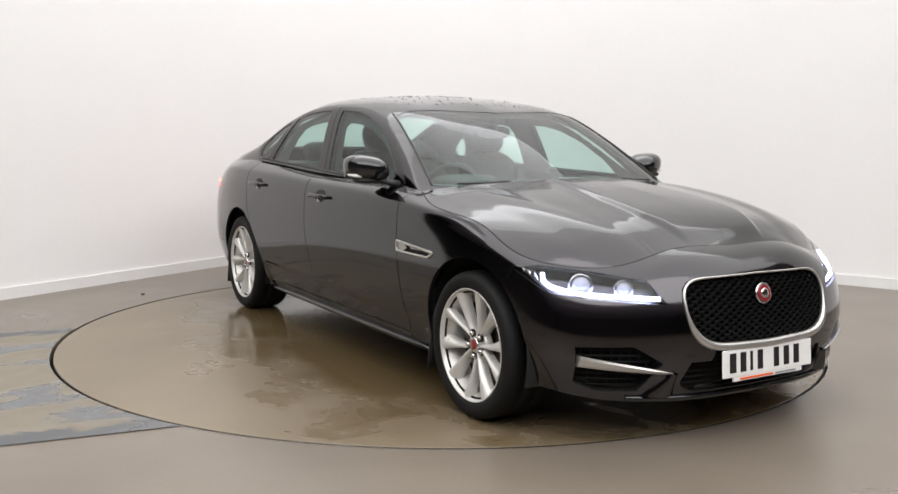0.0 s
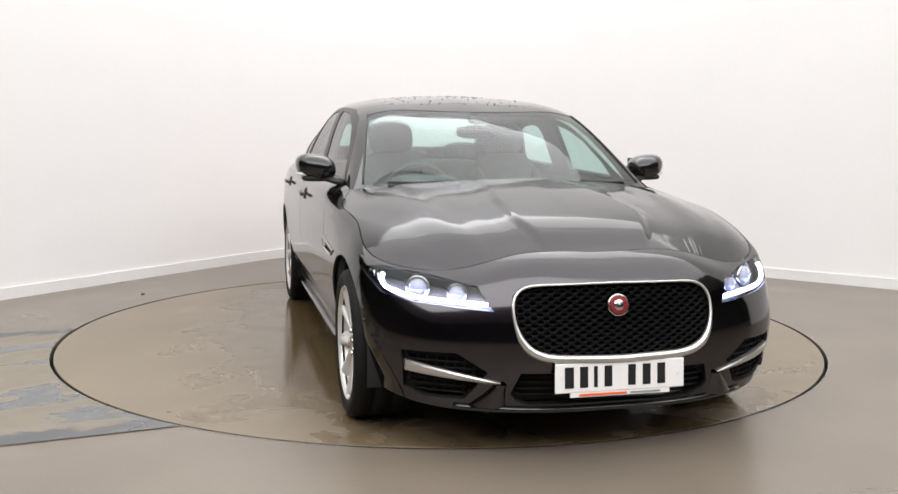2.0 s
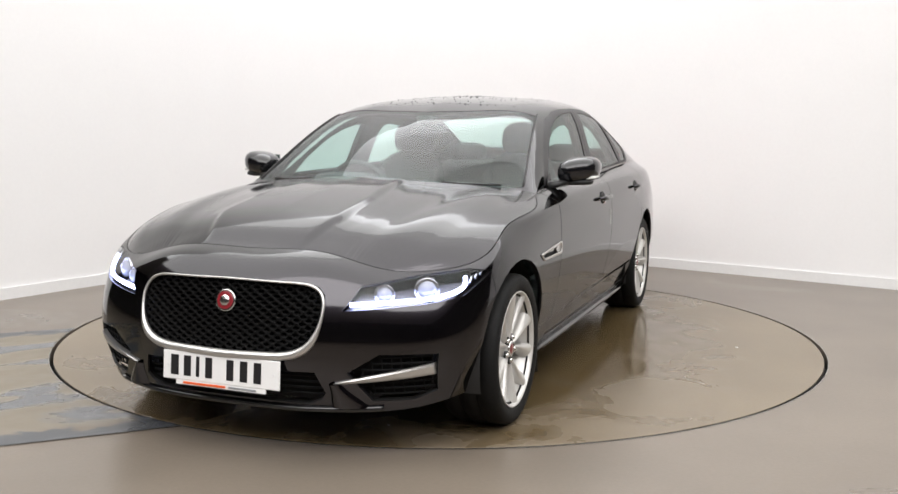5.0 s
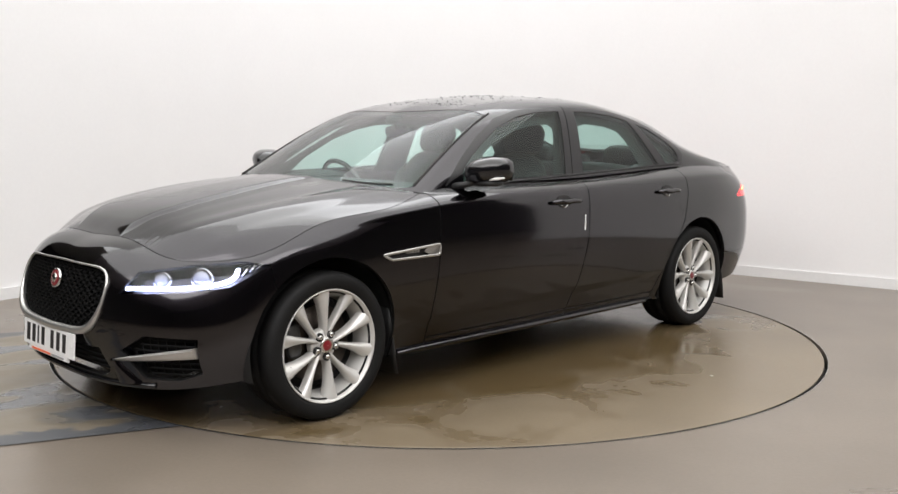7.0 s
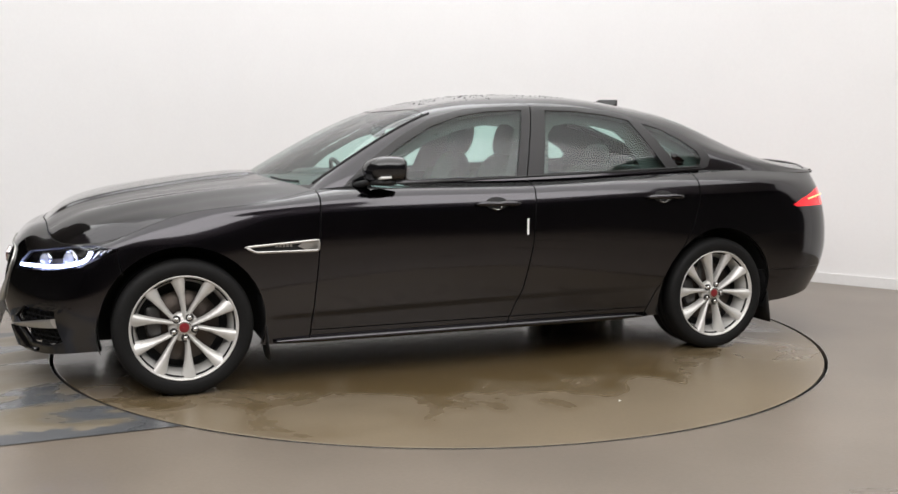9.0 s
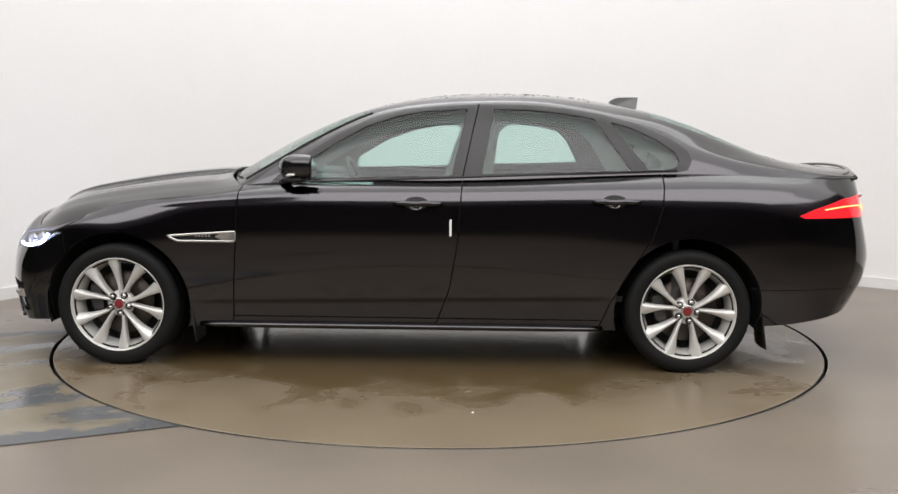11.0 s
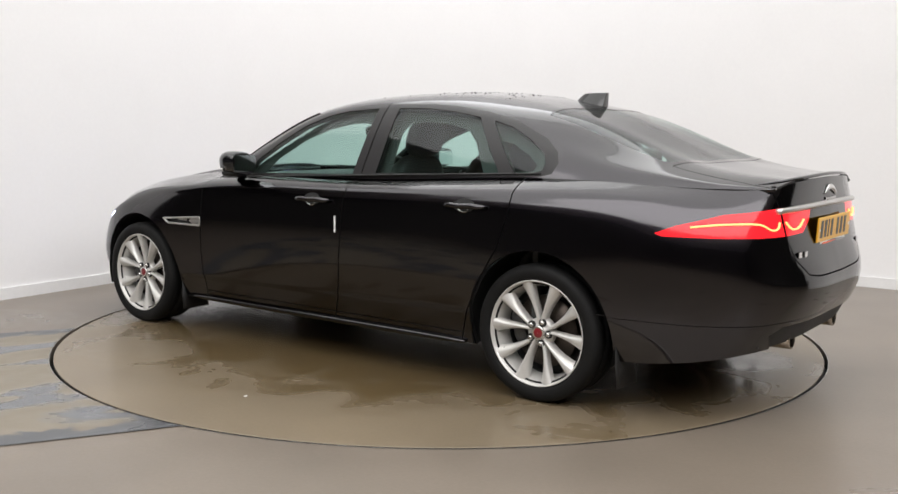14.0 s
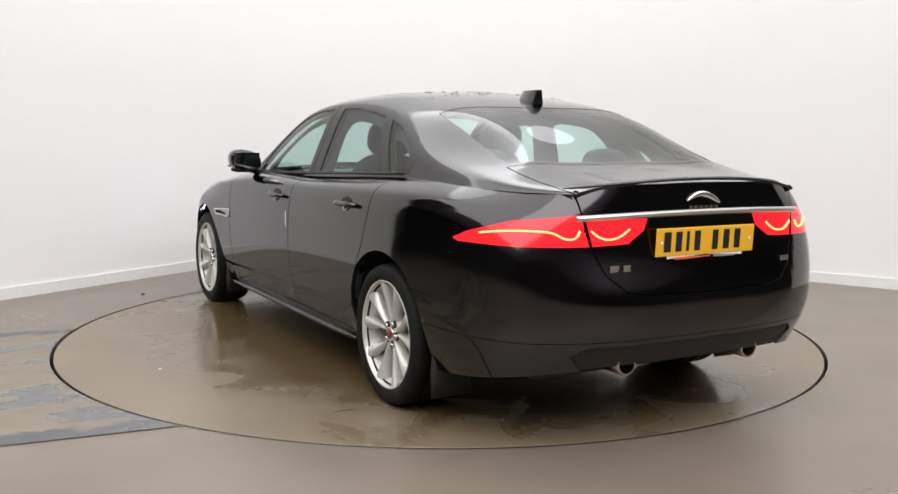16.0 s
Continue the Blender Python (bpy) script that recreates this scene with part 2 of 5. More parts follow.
def carve(bm, axis, poly, number, only=None):
    """Cut the outline of a convex polygon, seen along an axis, into the shell, and give the faces inside it that number."""
    e1, e2 = AXES[axis]
    poly = [Vector(q) for q in poly]
    turn = sum(poly[i - 1].cross(poly[i]) for i in range(len(poly)))
    if turn < 0:
        poly.reverse()
    lo = Vector((min(q.x for q in poly), min(q.y for q in poly))) - Vector((0.05, 0.05))
    hi = Vector((max(q.x for q in poly), max(q.y for q in poly))) + Vector((0.05, 0.05))

    def near(f):
        c = f.calc_center_median()
        a, b = c.dot(e1), c.dot(e2)
        return lo.x < a < hi.x and lo.y < b < hi.y and (only is None or only(c))

    for i in range(len(poly)):
        a, b = poly[i - 1], poly[i]
        d = (b - a)
        if d.length < 1e-6:
            continue
        nn = Vector((d.y, -d.x)).normalized()
        faces = [f for f in bm.faces if near(f)]
        geom = set(faces)
        for f in faces:
            geom.update(f.edges)
            geom.update(f.verts)
        bmesh.ops.bisect_plane(bm, geom=list(geom), dist=1e-6, plane_co=a.x * e1 + a.y * e2, plane_no=nn.x * e1 + nn.y * e2)
    lay = bm.faces.layers.int["piece"]
    for f in bm.faces:
        if near(f):
            c = f.calc_center_median()
            q = Vector((c.dot(e1), c.dot(e2)))
            if all((poly[i] - poly[i - 1]).cross(q - poly[i - 1]) > -1e-9 for i in range(len(poly))):
                f[lay] = number


def cut_line(bm, axis, pts, number, width=0.006, only=None):
    for a, b in zip(pts, pts[1:]):
        a, b = Vector(a), Vector(b)
        d = (b - a).normalized()
        s = Vector((-d.y, d.x)) * width / 2
        a, b = a - d * 0.002, b + d * 0.002
        carve(bm, axis, [a + s, a - s, b - s, b + s], number, only)


def take(bm, test, inward=0.0):
    """The faces for which test(number, centre) holds, as vertices and faces."""
    lay = bm.faces.layers.int["piece"]
    bm.normal_update()
    verts, index, faces = [], {}, []
    for f in bm.faces:
        if test(f[lay], f.calc_center_median()):
            ids = []
            for v in f.verts:
                if v.index not in index or v.index == -1:
                    index[v.index] = len(verts)
                    q = v.co - v.normal * inward
                    verts.append(Vector((q.x, 0.0 if abs(v.co.y) < .004 else q.y, q.z)))
                ids.append(index[v.index])
            faces.append(ids)
    return verts, faces


def piece(name, bm, test, mat, parent, sides="both", inward=0.0, thick=0.0, label=""):
    """Take a panel out of the left half, as one panel across the middle, or as a left and a right one."""
    bm.verts.index_update()
    v, f = take(bm, test, inward)
    if not f:
        return []
    rv, rf = [Vector((a.x, -a.y, a.z)) for a in v], [tuple(reversed(q)) for q in f]
    made = []
    if sides == "both":
        n0 = len(v)
        ob = mesh_object(name, v + rv, [tuple(q) for q in f] + [tuple(i + n0 for i in q) for q in rf], mat, parent, True, label)
        w = bmesh.new()
        w.from_mesh(ob.data)
        bmesh.ops.remove_doubles(w, verts=[x for x in w.verts if abs(x.co.y) < 2e-4], dist=1e-3)
        bmesh.ops.dissolve_degenerate(w, dist=1e-5, edges=w.edges[:])
        w.to_mesh(ob.data)
        w.free()
        made = [ob]
    else:
        made = [mesh_object(name, v, f, mat, parent, True, label), mesh_object(name, rv, rf, mat, parent, True, label)]
    for ob in made:
        if thick:
            s = ob.modifiers.new("sheet", "SOLIDIFY")
            s.thickness, s.offset = thick, -1
            # sheet rims coloured black, standing for the shade in the shut gaps
            ob.data.materials.append(M_SEAL_SHADE)
            s.material_offset_rim = 1
            e = ob.modifiers.new("sharp_rims", "EDGE_SPLIT")
            e.split_angle = radians(42)
    return made


def tube_bm(pts, radii, sides=8, flat=1.0, up=(0, 0, 1), bm=None, close=False):
    """A rod along pts; flat squeezes it along up."""
    bm = bm or bmesh.new()
    pts = [Vector(q) for q in pts]
    if not hasattr(radii, "__len__"):
        radii = [radii] * len(pts)
    radii = [float(r) for r in radii]
    rings = []
    for i, q in enumerate(pts):
        if close:
            d = (pts[(i + 1) % len(pts)] - pts[i - 1]).normalized()
        else:
            d = (pts[min(i + 1, len(pts) - 1)] - pts[max(i - 1, 0)]).normalized()
        a = d.cross(Vector(up))
        a = a.normalized() if a.length > 1e-4 else Vector((1, 0, 0))
        b = a.cross(d).normalized()
        rings.append([bm.verts.new(q + radii[i] * (math.cos(t) * a + flat * math.sin(t) * b)) for t in [2 * math.pi * (k + 0.5) / sides for k in range(sides)]])
    m = len(rings)
    for i in range(m if close else m - 1):
        r0, r1 = rings[i], rings[(i + 1) % m]
        for k in range(sides):
            bm.faces.new((r0[k], r0[(k + 1) % sides], r1[(k + 1) % sides], r1[k]))
    if not close:
        bm.faces.new(list(reversed(rings[0])))
        bm.faces.new(rings[-1])
    return bm


def lathe_bm(profile, steps=48, bm=None, axis_y=0.0):
    """Turn a profile of (radius, y) round the y axis."""
    bm = bm or bmesh.new()
    rings = [[bm.verts.new((r * math.cos(2 * math.pi * k / steps), y, r * math.sin(2 * math.pi * k / steps))) for k in range(steps)] for r, y in profile]
    for a, b in zip(rings, rings[1:]):
        for k in range(steps):
            bm.faces.new((a[k], b[k], b[(k + 1) % steps], a[(k + 1) % steps]))
    return bm


def cushion_bm(cx, cy, cz, sx, sy, sz, m=None, power=3.2, nu=20, nv=12):
    """A padded block with rounded corners."""
    bm = bmesh.new()

    def sg(w, e):
        return math.copysign(abs(w) ** e, w)

    rows = []
    e = 2 / power
    for j in range(nv + 1):
        a = -math.pi / 2 + math.pi * j / nv
        rows.append([bm.verts.new((m or Matrix()) @ Vector((cx + sx / 2 * sg(math.cos(a), e) * sg(math.cos(b), e), cy + sy / 2 * sg(math.cos(a), e) * sg(math.sin(b), e), cz + sz / 2 * sg(math.sin(a), e))))
                     for b in [2 * math.pi * i / nu for i in range(nu)]])
    for r0, r1 in zip(rows, rows[1:]):
        for i in range(nu):
            try:
                bm.faces.new((r0[i], r0[(i + 1) % nu], r1[(i + 1) % nu], r1[i]))
            except ValueError:
                pass
    bmesh.ops.remove_doubles(bm, verts=bm.verts[:], dist=1e-5)
    return bm


# ---------------------------------------------------------------- the room
TABLE_R = 2.239


def ring_faces(inner, outer_pts, z):
    """A flat sheet with a round hole."""
    n_ = len(outer_pts)
    v = [(inner * math.cos(2 * math.pi * k / n_), inner * math.sin(2 * math.pi * k / n_), z) for k in range(n_)] + [(*q, z) for q in outer_pts]
    return v, [(k, n_ + k, n_ + (k + 1) % n_, (k + 1) % n_) for k in range(n_)]


outer = []
for k in range(128):
    a = 2 * math.pi * k / 128
    ca, sa = math.cos(a), math.sin(a)
    s = min(13 / max(abs(ca), 1e-6), (9 if sa > 0 else 19) / max(abs(sa), 1e-6))
    outer.append((s * ca, s * sa))
v, f = ring_faces(TABLE_R + 0.020, outer, 0.0)
n0 = len(v)
v += [(x, y, -0.08) for x, y, _ in v[:128]]
f += [(k, (k + 1) % 128, n0 + (k + 1) % 128, n0 + k) for k in range(128)]
floor_ob = mesh_object("floor", v, f, M_FLOOR, smooth=False)
tagged(floor_ob, "grey-beige painted concrete floor round the turntable", "floor", kind="structure")

pit = mesh_object("turntable_pit", *(lambda q: (q[0], q[1]))(ring_faces(0.3, [((TABLE_R + 0.05) * math.cos(2 * math.pi * k / 96), (TABLE_R + 0.05) * math.sin(2 * math.pi * k / 96)) for k in range(96)], -0.08)), M_GAP, smooth=False)
tagged(pit, "black shadow gap under the turntable rim", "floor gap", kind="structure")

# steel angle that lines the pit
bm = bmesh.new()
for z, r0, r1 in ((0.002, TABLE_R + 0.0195, TABLE_R + 0.0225),):
    va = [bm.verts.new((r0 * math.cos(2 * math.pi * k / 160), r0 * math.sin(2 * math.pi * k / 160), z)) for k in range(160)]
    vb = [bm.verts.new((r1 * math.cos(2 * math.pi * k / 160), r1 * math.sin(2 * math.pi * k / 160), z)) for k in range(160)]
    for k in range(160):
        bm.faces.new((va[k], vb[k], vb[(k + 1) % 160], va[(k + 1) % 160]))
edge = part("floor_edge_trim", bm, M_STEEL, None, smooth=False)
tagged(edge, "thin worn steel edge round the turntable pit", "trim", kind="structure")

# plan of the white walls: two straight runs and a rounded corner
CORNER = Vector((-0.628, 4.776))
DL, DR = Vector((-0.549, -0.836)).normalized(), Vector((0.808, -0.589)).normalized()


def wall_plan(offset=0.0):
    """The line of the wall at the floor, offset metres into the room."""
    half = math.acos(DL.dot(DR)) / 2
    bis = (DL + DR).normalized()
    rad = 2.0
    cen = CORNER + bis * rad / math.sin(half)
    tl = rad / math.tan(half)
    pl, pr = CORNER + DL * tl, CORNER + DR * tl
    a0, a1 = math.atan2(*(pl - cen).yx), math.atan2(*(pr - cen).yx)
    if a1 > a0:
        a1 -= 2 * math.pi
    if a0 - a1 > math.pi:
        a0 -= 2 * math.pi
        a0, a1 = a0, a1
    pts = [CORNER + DL * 5.5]
    inw = [Vector((-DL.y, DL.x))]
    if inw[0].dot(bis) < 0:
        inw[0] = -inw[0]
    steps = 28
    for k in range(steps + 1):
        a = a0 + (a1 - a0) * k / steps
        w = Vector((math.cos(a), math.sin(a)))
        pts.append(cen + w * rad)
        inw.append(-w)
    pts.append(CORNER + DR * 9.0)
    nr = Vector((-DR.y, DR.x))
    inw.append(nr if nr.dot(bis) > 0 else -nr)
    return [q + w * offset for q, w in zip(pts, inw)]


def wall_sheet(name, off_in, off_out, z0, z1, mat, label, category, shape=None):
    ins, outs = wall_plan(off_in), wall_plan(off_out)
    bm = bmesh.new()
    rows = [[bm.verts.new((q.x, q.y, z)) for q in line] for line, z in ((outs, z0), (ins, z0), (ins, z1), (outs, z1))]
    for a in range(4):
        r0, r1 = rows[a], rows[(a + 1) % 4]
        for i in range(len(ins) - 1):
            bm.faces.new((r0[i], r0[i + 1], r1[i + 1], r1[i]))
    bmesh.ops.recalc_face_normals(bm, faces=bm.faces[:])
    ob = part(name, bm, mat, None, smooth=False)
    for p_ in ob.data.polygons:
        p_.use_smooth = True
    ob.modifiers.new("sharp_edges", "EDGE_SPLIT").split_angle = radians(30)
    return tagged(ob, label, category, kind="structure")


wall_sheet("wall_north", 0.0, -0.12, -0.02, 5.15, M_WALL, "smooth white painted studio wall with rounded corner", "wall")
sk = wall_sheet("baseboard", 0.014, 0.001, 0.0, 0.085, M_SKIRT, "low white skirting board along the wall", "baseboard")

bm = box_bm(0, -5, 5.2, 27, 29, 0.1)
ceil = part("ceiling", bm, M_CEIL, None, smooth=False)
tagged(ceil, "pale painted studio ceiling above the turntable", "ceiling", kind="structure")
for nm, (x, y, sx, sy) in {"wall_south": (0, -18.9, 26, 0.2), "wall_west": (-12.9, -5, 0.2, 28), "wall_east": (12.9, -5, 0.2, 28), "wall_back": (0, 8.9, 26, 0.2)}.items():
    tagged(part(nm, box_bm(x, y, 2.55, sx, sy, 5.2), M_DARKHALL, None, smooth=False), "dark cladding that closes the hall", "wall", kind="structure")

# the lane by which vehicles are driven in: bare, dirty, damp concrete
LANE_D = Vector((0.9205, 0.3907))
LANE_W = Vector((-0.3907, 0.9205))
LANE_O = Vector((-1.06, -1.98))


def lane_material():
    m, n, l, p = material("dirty_lane_concrete")
    tc = n.new("ShaderNodeTexCoord")
    mp = n.new("ShaderNodeMapping")
    mp.inputs["Scale"].default_value = (0.85, 1.7, 1)
    l.new(tc.outputs["Object"], mp.inputs[0])
    streak = n.new("ShaderNodeTexNoise")
    streak.inputs["Scale"].default_value, streak.inputs["Detail"].default_value, streak.inputs["Distortion"].default_value = 1.5, 11, 0.5
    l.new(mp.outputs[0], streak.inputs[0])
    ramp = n.new("ShaderNodeValToRGB")
    ramp.color_ramp.elements[0].position, ramp.color_ramp.elements[0].color = 0.43, (0.094, 0.099, 0.106, 1)
    ramp.color_ramp.elements[1].position, ramp.color_ramp.elements[1].color = 0.66, (0.190, 0.165, 0.130, 1)
    mid = ramp.color_ramp.elements.new(0.50)
    mid.color = (0.160, 0.134, 0.094, 1)
    l.new(streak.outputs["Fac"], ramp.inputs[0])
    sep = n.new("ShaderNodeSeparateXYZ")
    rag = n.new("ShaderNodeTexNoise")
    rag.inputs["Scale"].default_value, rag.inputs["Detail"].default_value = 7, 6
    l.new(tc.outputs["Object"], rag.inputs[0])
    l.new(tc.outputs["Object"], sep.inputs[0])
    # black rubber marks worn along both edges of the lane
    cen = n.new("ShaderNodeMath")
    cen.operation = "SUBTRACT"
    cen.inputs[1].default_value = 1.125
    l.new(sep.outputs["Y"], cen.inputs[0])
    ab = n.new("ShaderNodeMath")
    ab.operation = "ABSOLUTE"
    l.new(cen.outputs[0], ab.inputs[0])
    jag = n.new("ShaderNodeMath")
    jag.operation = "MULTIPLY_ADD"
    jag.inputs[1].default_value = 0.42
    l.new(rag.outputs["Fac"], jag.inputs[0])
    l.new(ab.outputs[0], jag.inputs[2])
    mask = n.new("ShaderNodeMapRange")
    mask.inputs["From Min"].default_value, mask.inputs["From Max"].default_value = 1.19, 1.23
    l.new(jag.outputs[0], mask.inputs["Value"])
    mix = n.new("ShaderNodeMixRGB")
    mix.inputs[2].default_value = (0.078, 0.081, 0.086, 1)
    l.new(mask.outputs[0], mix.inputs[0])
    l.new(ramp.outputs[0], mix.inputs[1])
    l.new(mix.outputs[0], p.inputs["Base Color"])
    rr = n.new("ShaderNodeMapRange")
    rr.inputs["From Min"].default_value, rr.inputs["From Max"].default_value = 0.4, 0.6
    rr.inputs["To Min"].default_value, rr.inputs["To Max"].default_value = 0.16, 0.5
    l.new(streak.outputs["Fac"], rr.inputs["Value"])
    l.new(rr.outputs[0], p.inputs["Roughness"])
    b = n.new("ShaderNodeBump")
    b.inputs["Strength"].default_value, b.inputs["Distance"].default_value = 0.3, 0.003
    l.new(rag.outputs["Fac"], b.inputs["Height"])
    l.new(b.outputs[0], p.inputs["Normal"])
    return m


v, f = [], []
for k in range(41):
    y = 2.25 * k / 40
    o = LANE_O + LANE_W * y
    bq, cq = o.dot(LANE_D), o.length_squared - (TABLE_R + 0.023) ** 2
    disc = bq * bq - cq
    x1 = -bq - math.sqrt(disc) if disc > 0 else -bq
    for i in range(7):
        v.append((x1 + (-7.5 - x1) * i / 6, y, 0))
    if k:
        f += [((k - 1) * 7 + i, k * 7 + i, k * 7 + i + 1, (k - 1) * 7 + i + 1) for i in range(6)]
lane = mesh_object("floor_lane", v, f, lane_material(), smooth=False)
lane.matrix_world = Matrix(((LANE_D.x, LANE_W.x, 0, LANE_O.x), (LANE_D.y, LANE_W.y, 0, LANE_O.y), (0, 0, 1, 0.004), (0, 0, 0, 1)))
tagged(lane, "damp dirty drive-in lane of bare concrete with rubber marks", "floor lane", kind="structure")

# added ceiling lights: a white tray above each, out of view like the lights
for lx, ly, sx_, sy_, watts_, col_, head_ in ADDED_PANELS:
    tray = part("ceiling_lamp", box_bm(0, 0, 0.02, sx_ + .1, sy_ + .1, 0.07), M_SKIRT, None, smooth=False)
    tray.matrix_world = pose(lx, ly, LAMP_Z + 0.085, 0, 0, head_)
    tagged(tray, "white tray over an added ceiling light, out of view", "ceiling lamp", "ceiling lamps")

# ---------------------------------------------------------------- the turntable
bm = bmesh.new()
prof = [(0.0, 0.0), (0.6, 0.0), (1.2, 0.0), (1.8, 0.0), (TABLE_R - 0.003, 0.0), (TABLE_R, -0.002)]
rings = []
for r, z in prof[1:]:
    rings.append([bm.verts.new((r * math.cos(2 * math.pi * k / 160), r * math.sin(2 * math.pi * k / 160), z)) for k in range(160)])
cv = bm.verts.new((0, 0, 0))
for k in range(160):
    bm.faces.new((cv, rings[0][k], rings[0][(k + 1) % 160]))
    for a, b in zip(rings, rings[1:]):
        bm.faces.new((a[k], b[k], b[(k + 1) % 160], a[(k + 1) % 160]))
SCRAPS = [(-0.21, 1.77, 20, .011), (-0.21, 1.763, 75, .009)]
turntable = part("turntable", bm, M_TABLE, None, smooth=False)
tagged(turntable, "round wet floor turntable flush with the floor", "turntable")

# side of the turntable coloured black, so the gap looks shaded
bm = bmesh.new()
ra, rb = ([bm.verts.new((TABLE_R * math.cos(2 * math.pi * k / 160), TABLE_R * math.sin(2 * math.pi * k / 160), z)) for k in range(160)] for z in (-.002, -.07))
for k in range(160):
    bm.faces.new((ra[k], rb[k], rb[(k + 1) % 160], ra[(k + 1) % 160]))
part("turntable_skirt", bm, M_GAP, turntable, "turntable edge blackened for the shade in the gap", smooth=False)
for (x, y, turn_, long_) in SCRAPS:
    part("paper_scrap", box_bm(0, 0, .003, long_, .005, .003, pose(x, y, 0, 0, 0, turn_)), M_TAPE, turntable, "tiny white scrap", smooth=False)
speck = part("floor_debris", cushion_bm(0, 0, .006, .028, .018, .012, None, 2.2, 12, 6), M_BLACK, None)
speck.matrix_world = pose(-2.22, 1.17, .001, 0, 0, 30)
tagged(speck, "small dark crumb of dirt on the floor", "debris")

# ---------------------------------------------------------------- the car
car = new("car")
tagged(car, "dark metallic four-door saloon with lights on, standing on the turntable", "car")

# control lines of the lower body, from the nose round the left side to the tail
STATIONS_SIDE = [
    # underside edge
    [(2.25, 0, .178), (2.23, .38, .180), (2.09, .68, .195), (1.88, .82, .22), (1.48, .865, .22), (1.08, .865, .205), (.85, .865, .20), (-.3, .865, .20), (-1.1, .865, .21), (-1.48, .865, .23), (-2.0, .85, .25), (-2.33, .71, .30), (-2.44, .45, .32), (-2.46, 0, .32)],
    [(2.315, 0, .335), (2.285, .38, .335), (2.14, .69, .35), (1.92, .862, .38), (1.48, .908, .38), (1.08, .903, .368), (.85, .90, .36), (-.3, .90, .36), (-1.1, .91, .37), (-1.48, .92, .40), (-2.0, .90, .42), (-2.385, .745, .45), (-2.51, .47, .46), (-2.54, 0, .46)],
    [(2.325, 0, .50), (2.295, .36, .50), (2.155, .66, .51), (1.93, .858, .53), (1.48, .935, .57), (1.08, .935, .58), (.85, .935, .585), (-.3, .94, .585), (-1.1, .945, .585), (-1.48, .948, .60), (-2.0, .905, .62), (-2.40, .755, .62), (-2.53, .48, .61), (-2.56, 0, .61)],
    [(2.26, 0, .675), (2.235, .35, .67), (2.115, .64, .622), (1.885, .850, .655), (1.48, .925, .735), (1.08, .930, .785), (.85, .932, .80), (-.3, .94, .80), (-1.1, .94, .81), (-1.48, .935, .815), (-2.0, .89, .82), (-2.385, .735, .80), (-2.480, .48, .79), (-2.508, 0, .79)],
    [(2.195, 0, .74), (2.17, .345, .735), (2.075, .63, .665), (1.845, .848, .697), (1.48, .900, .802), (1.08, .912, .866), (.85, .904, .900), (-.3, .910, .925), (-1.1, .910, .942), (-1.48, .900, .948), (-2.0, .848, .94), (-2.375, .69, .91), (-2.465, .47, .91), (-2.495, 0, .915)],
    [(2.115, 0, .772), (2.09, .34, .765), (2.030, .60, .705), (1.81, .828, .724), (1.48, .866, .842), (1.08, .872, .895), (.85, .805, .942), (-.3, .81, .980), (-1.1, .805, 1.012), (-1.48, .80, 1.022), (-2.0, .765, 1.008), (-2.36, .63, 1.000), (-2.455, .42, 1.025), (-2.485, 0, 1.04)],
]
STATIONS_HOOD = [
    [(2.115, 0, .772), (1.95, 0, .858), (1.70, 0, .922), (1.40, 0, .968), (1.03, 0, 1.000)],
    [(2.092, .33, .766), (1.94, .33, .848), (1.69, .32, .910), (1.38, .31, .957), (1.01, .30, .992)],
    [(2.060, .50, .745), (1.89, .56, .815), (1.66, .60, .877), (1.36, .60, .928), (.94, .58, .972)],
    [(2.042, .565, .722), (1.85, .72, .780), (1.58, .755, .858), (1.27, .765, .908), (.89, .705, .957)],
    [(2.030, .60, .705), (1.81, .828, .724), (1.48, .866, .842), (1.17, .873, .886), (.85, .805, .942)],
]


def nose(lines):
    """The front end tucked in a little."""
    return [[(x - .040 * min(max((x - 1.75) / .45, 0), 1) ** 1.5, y, z) for x, y, z in line] for line in lines]


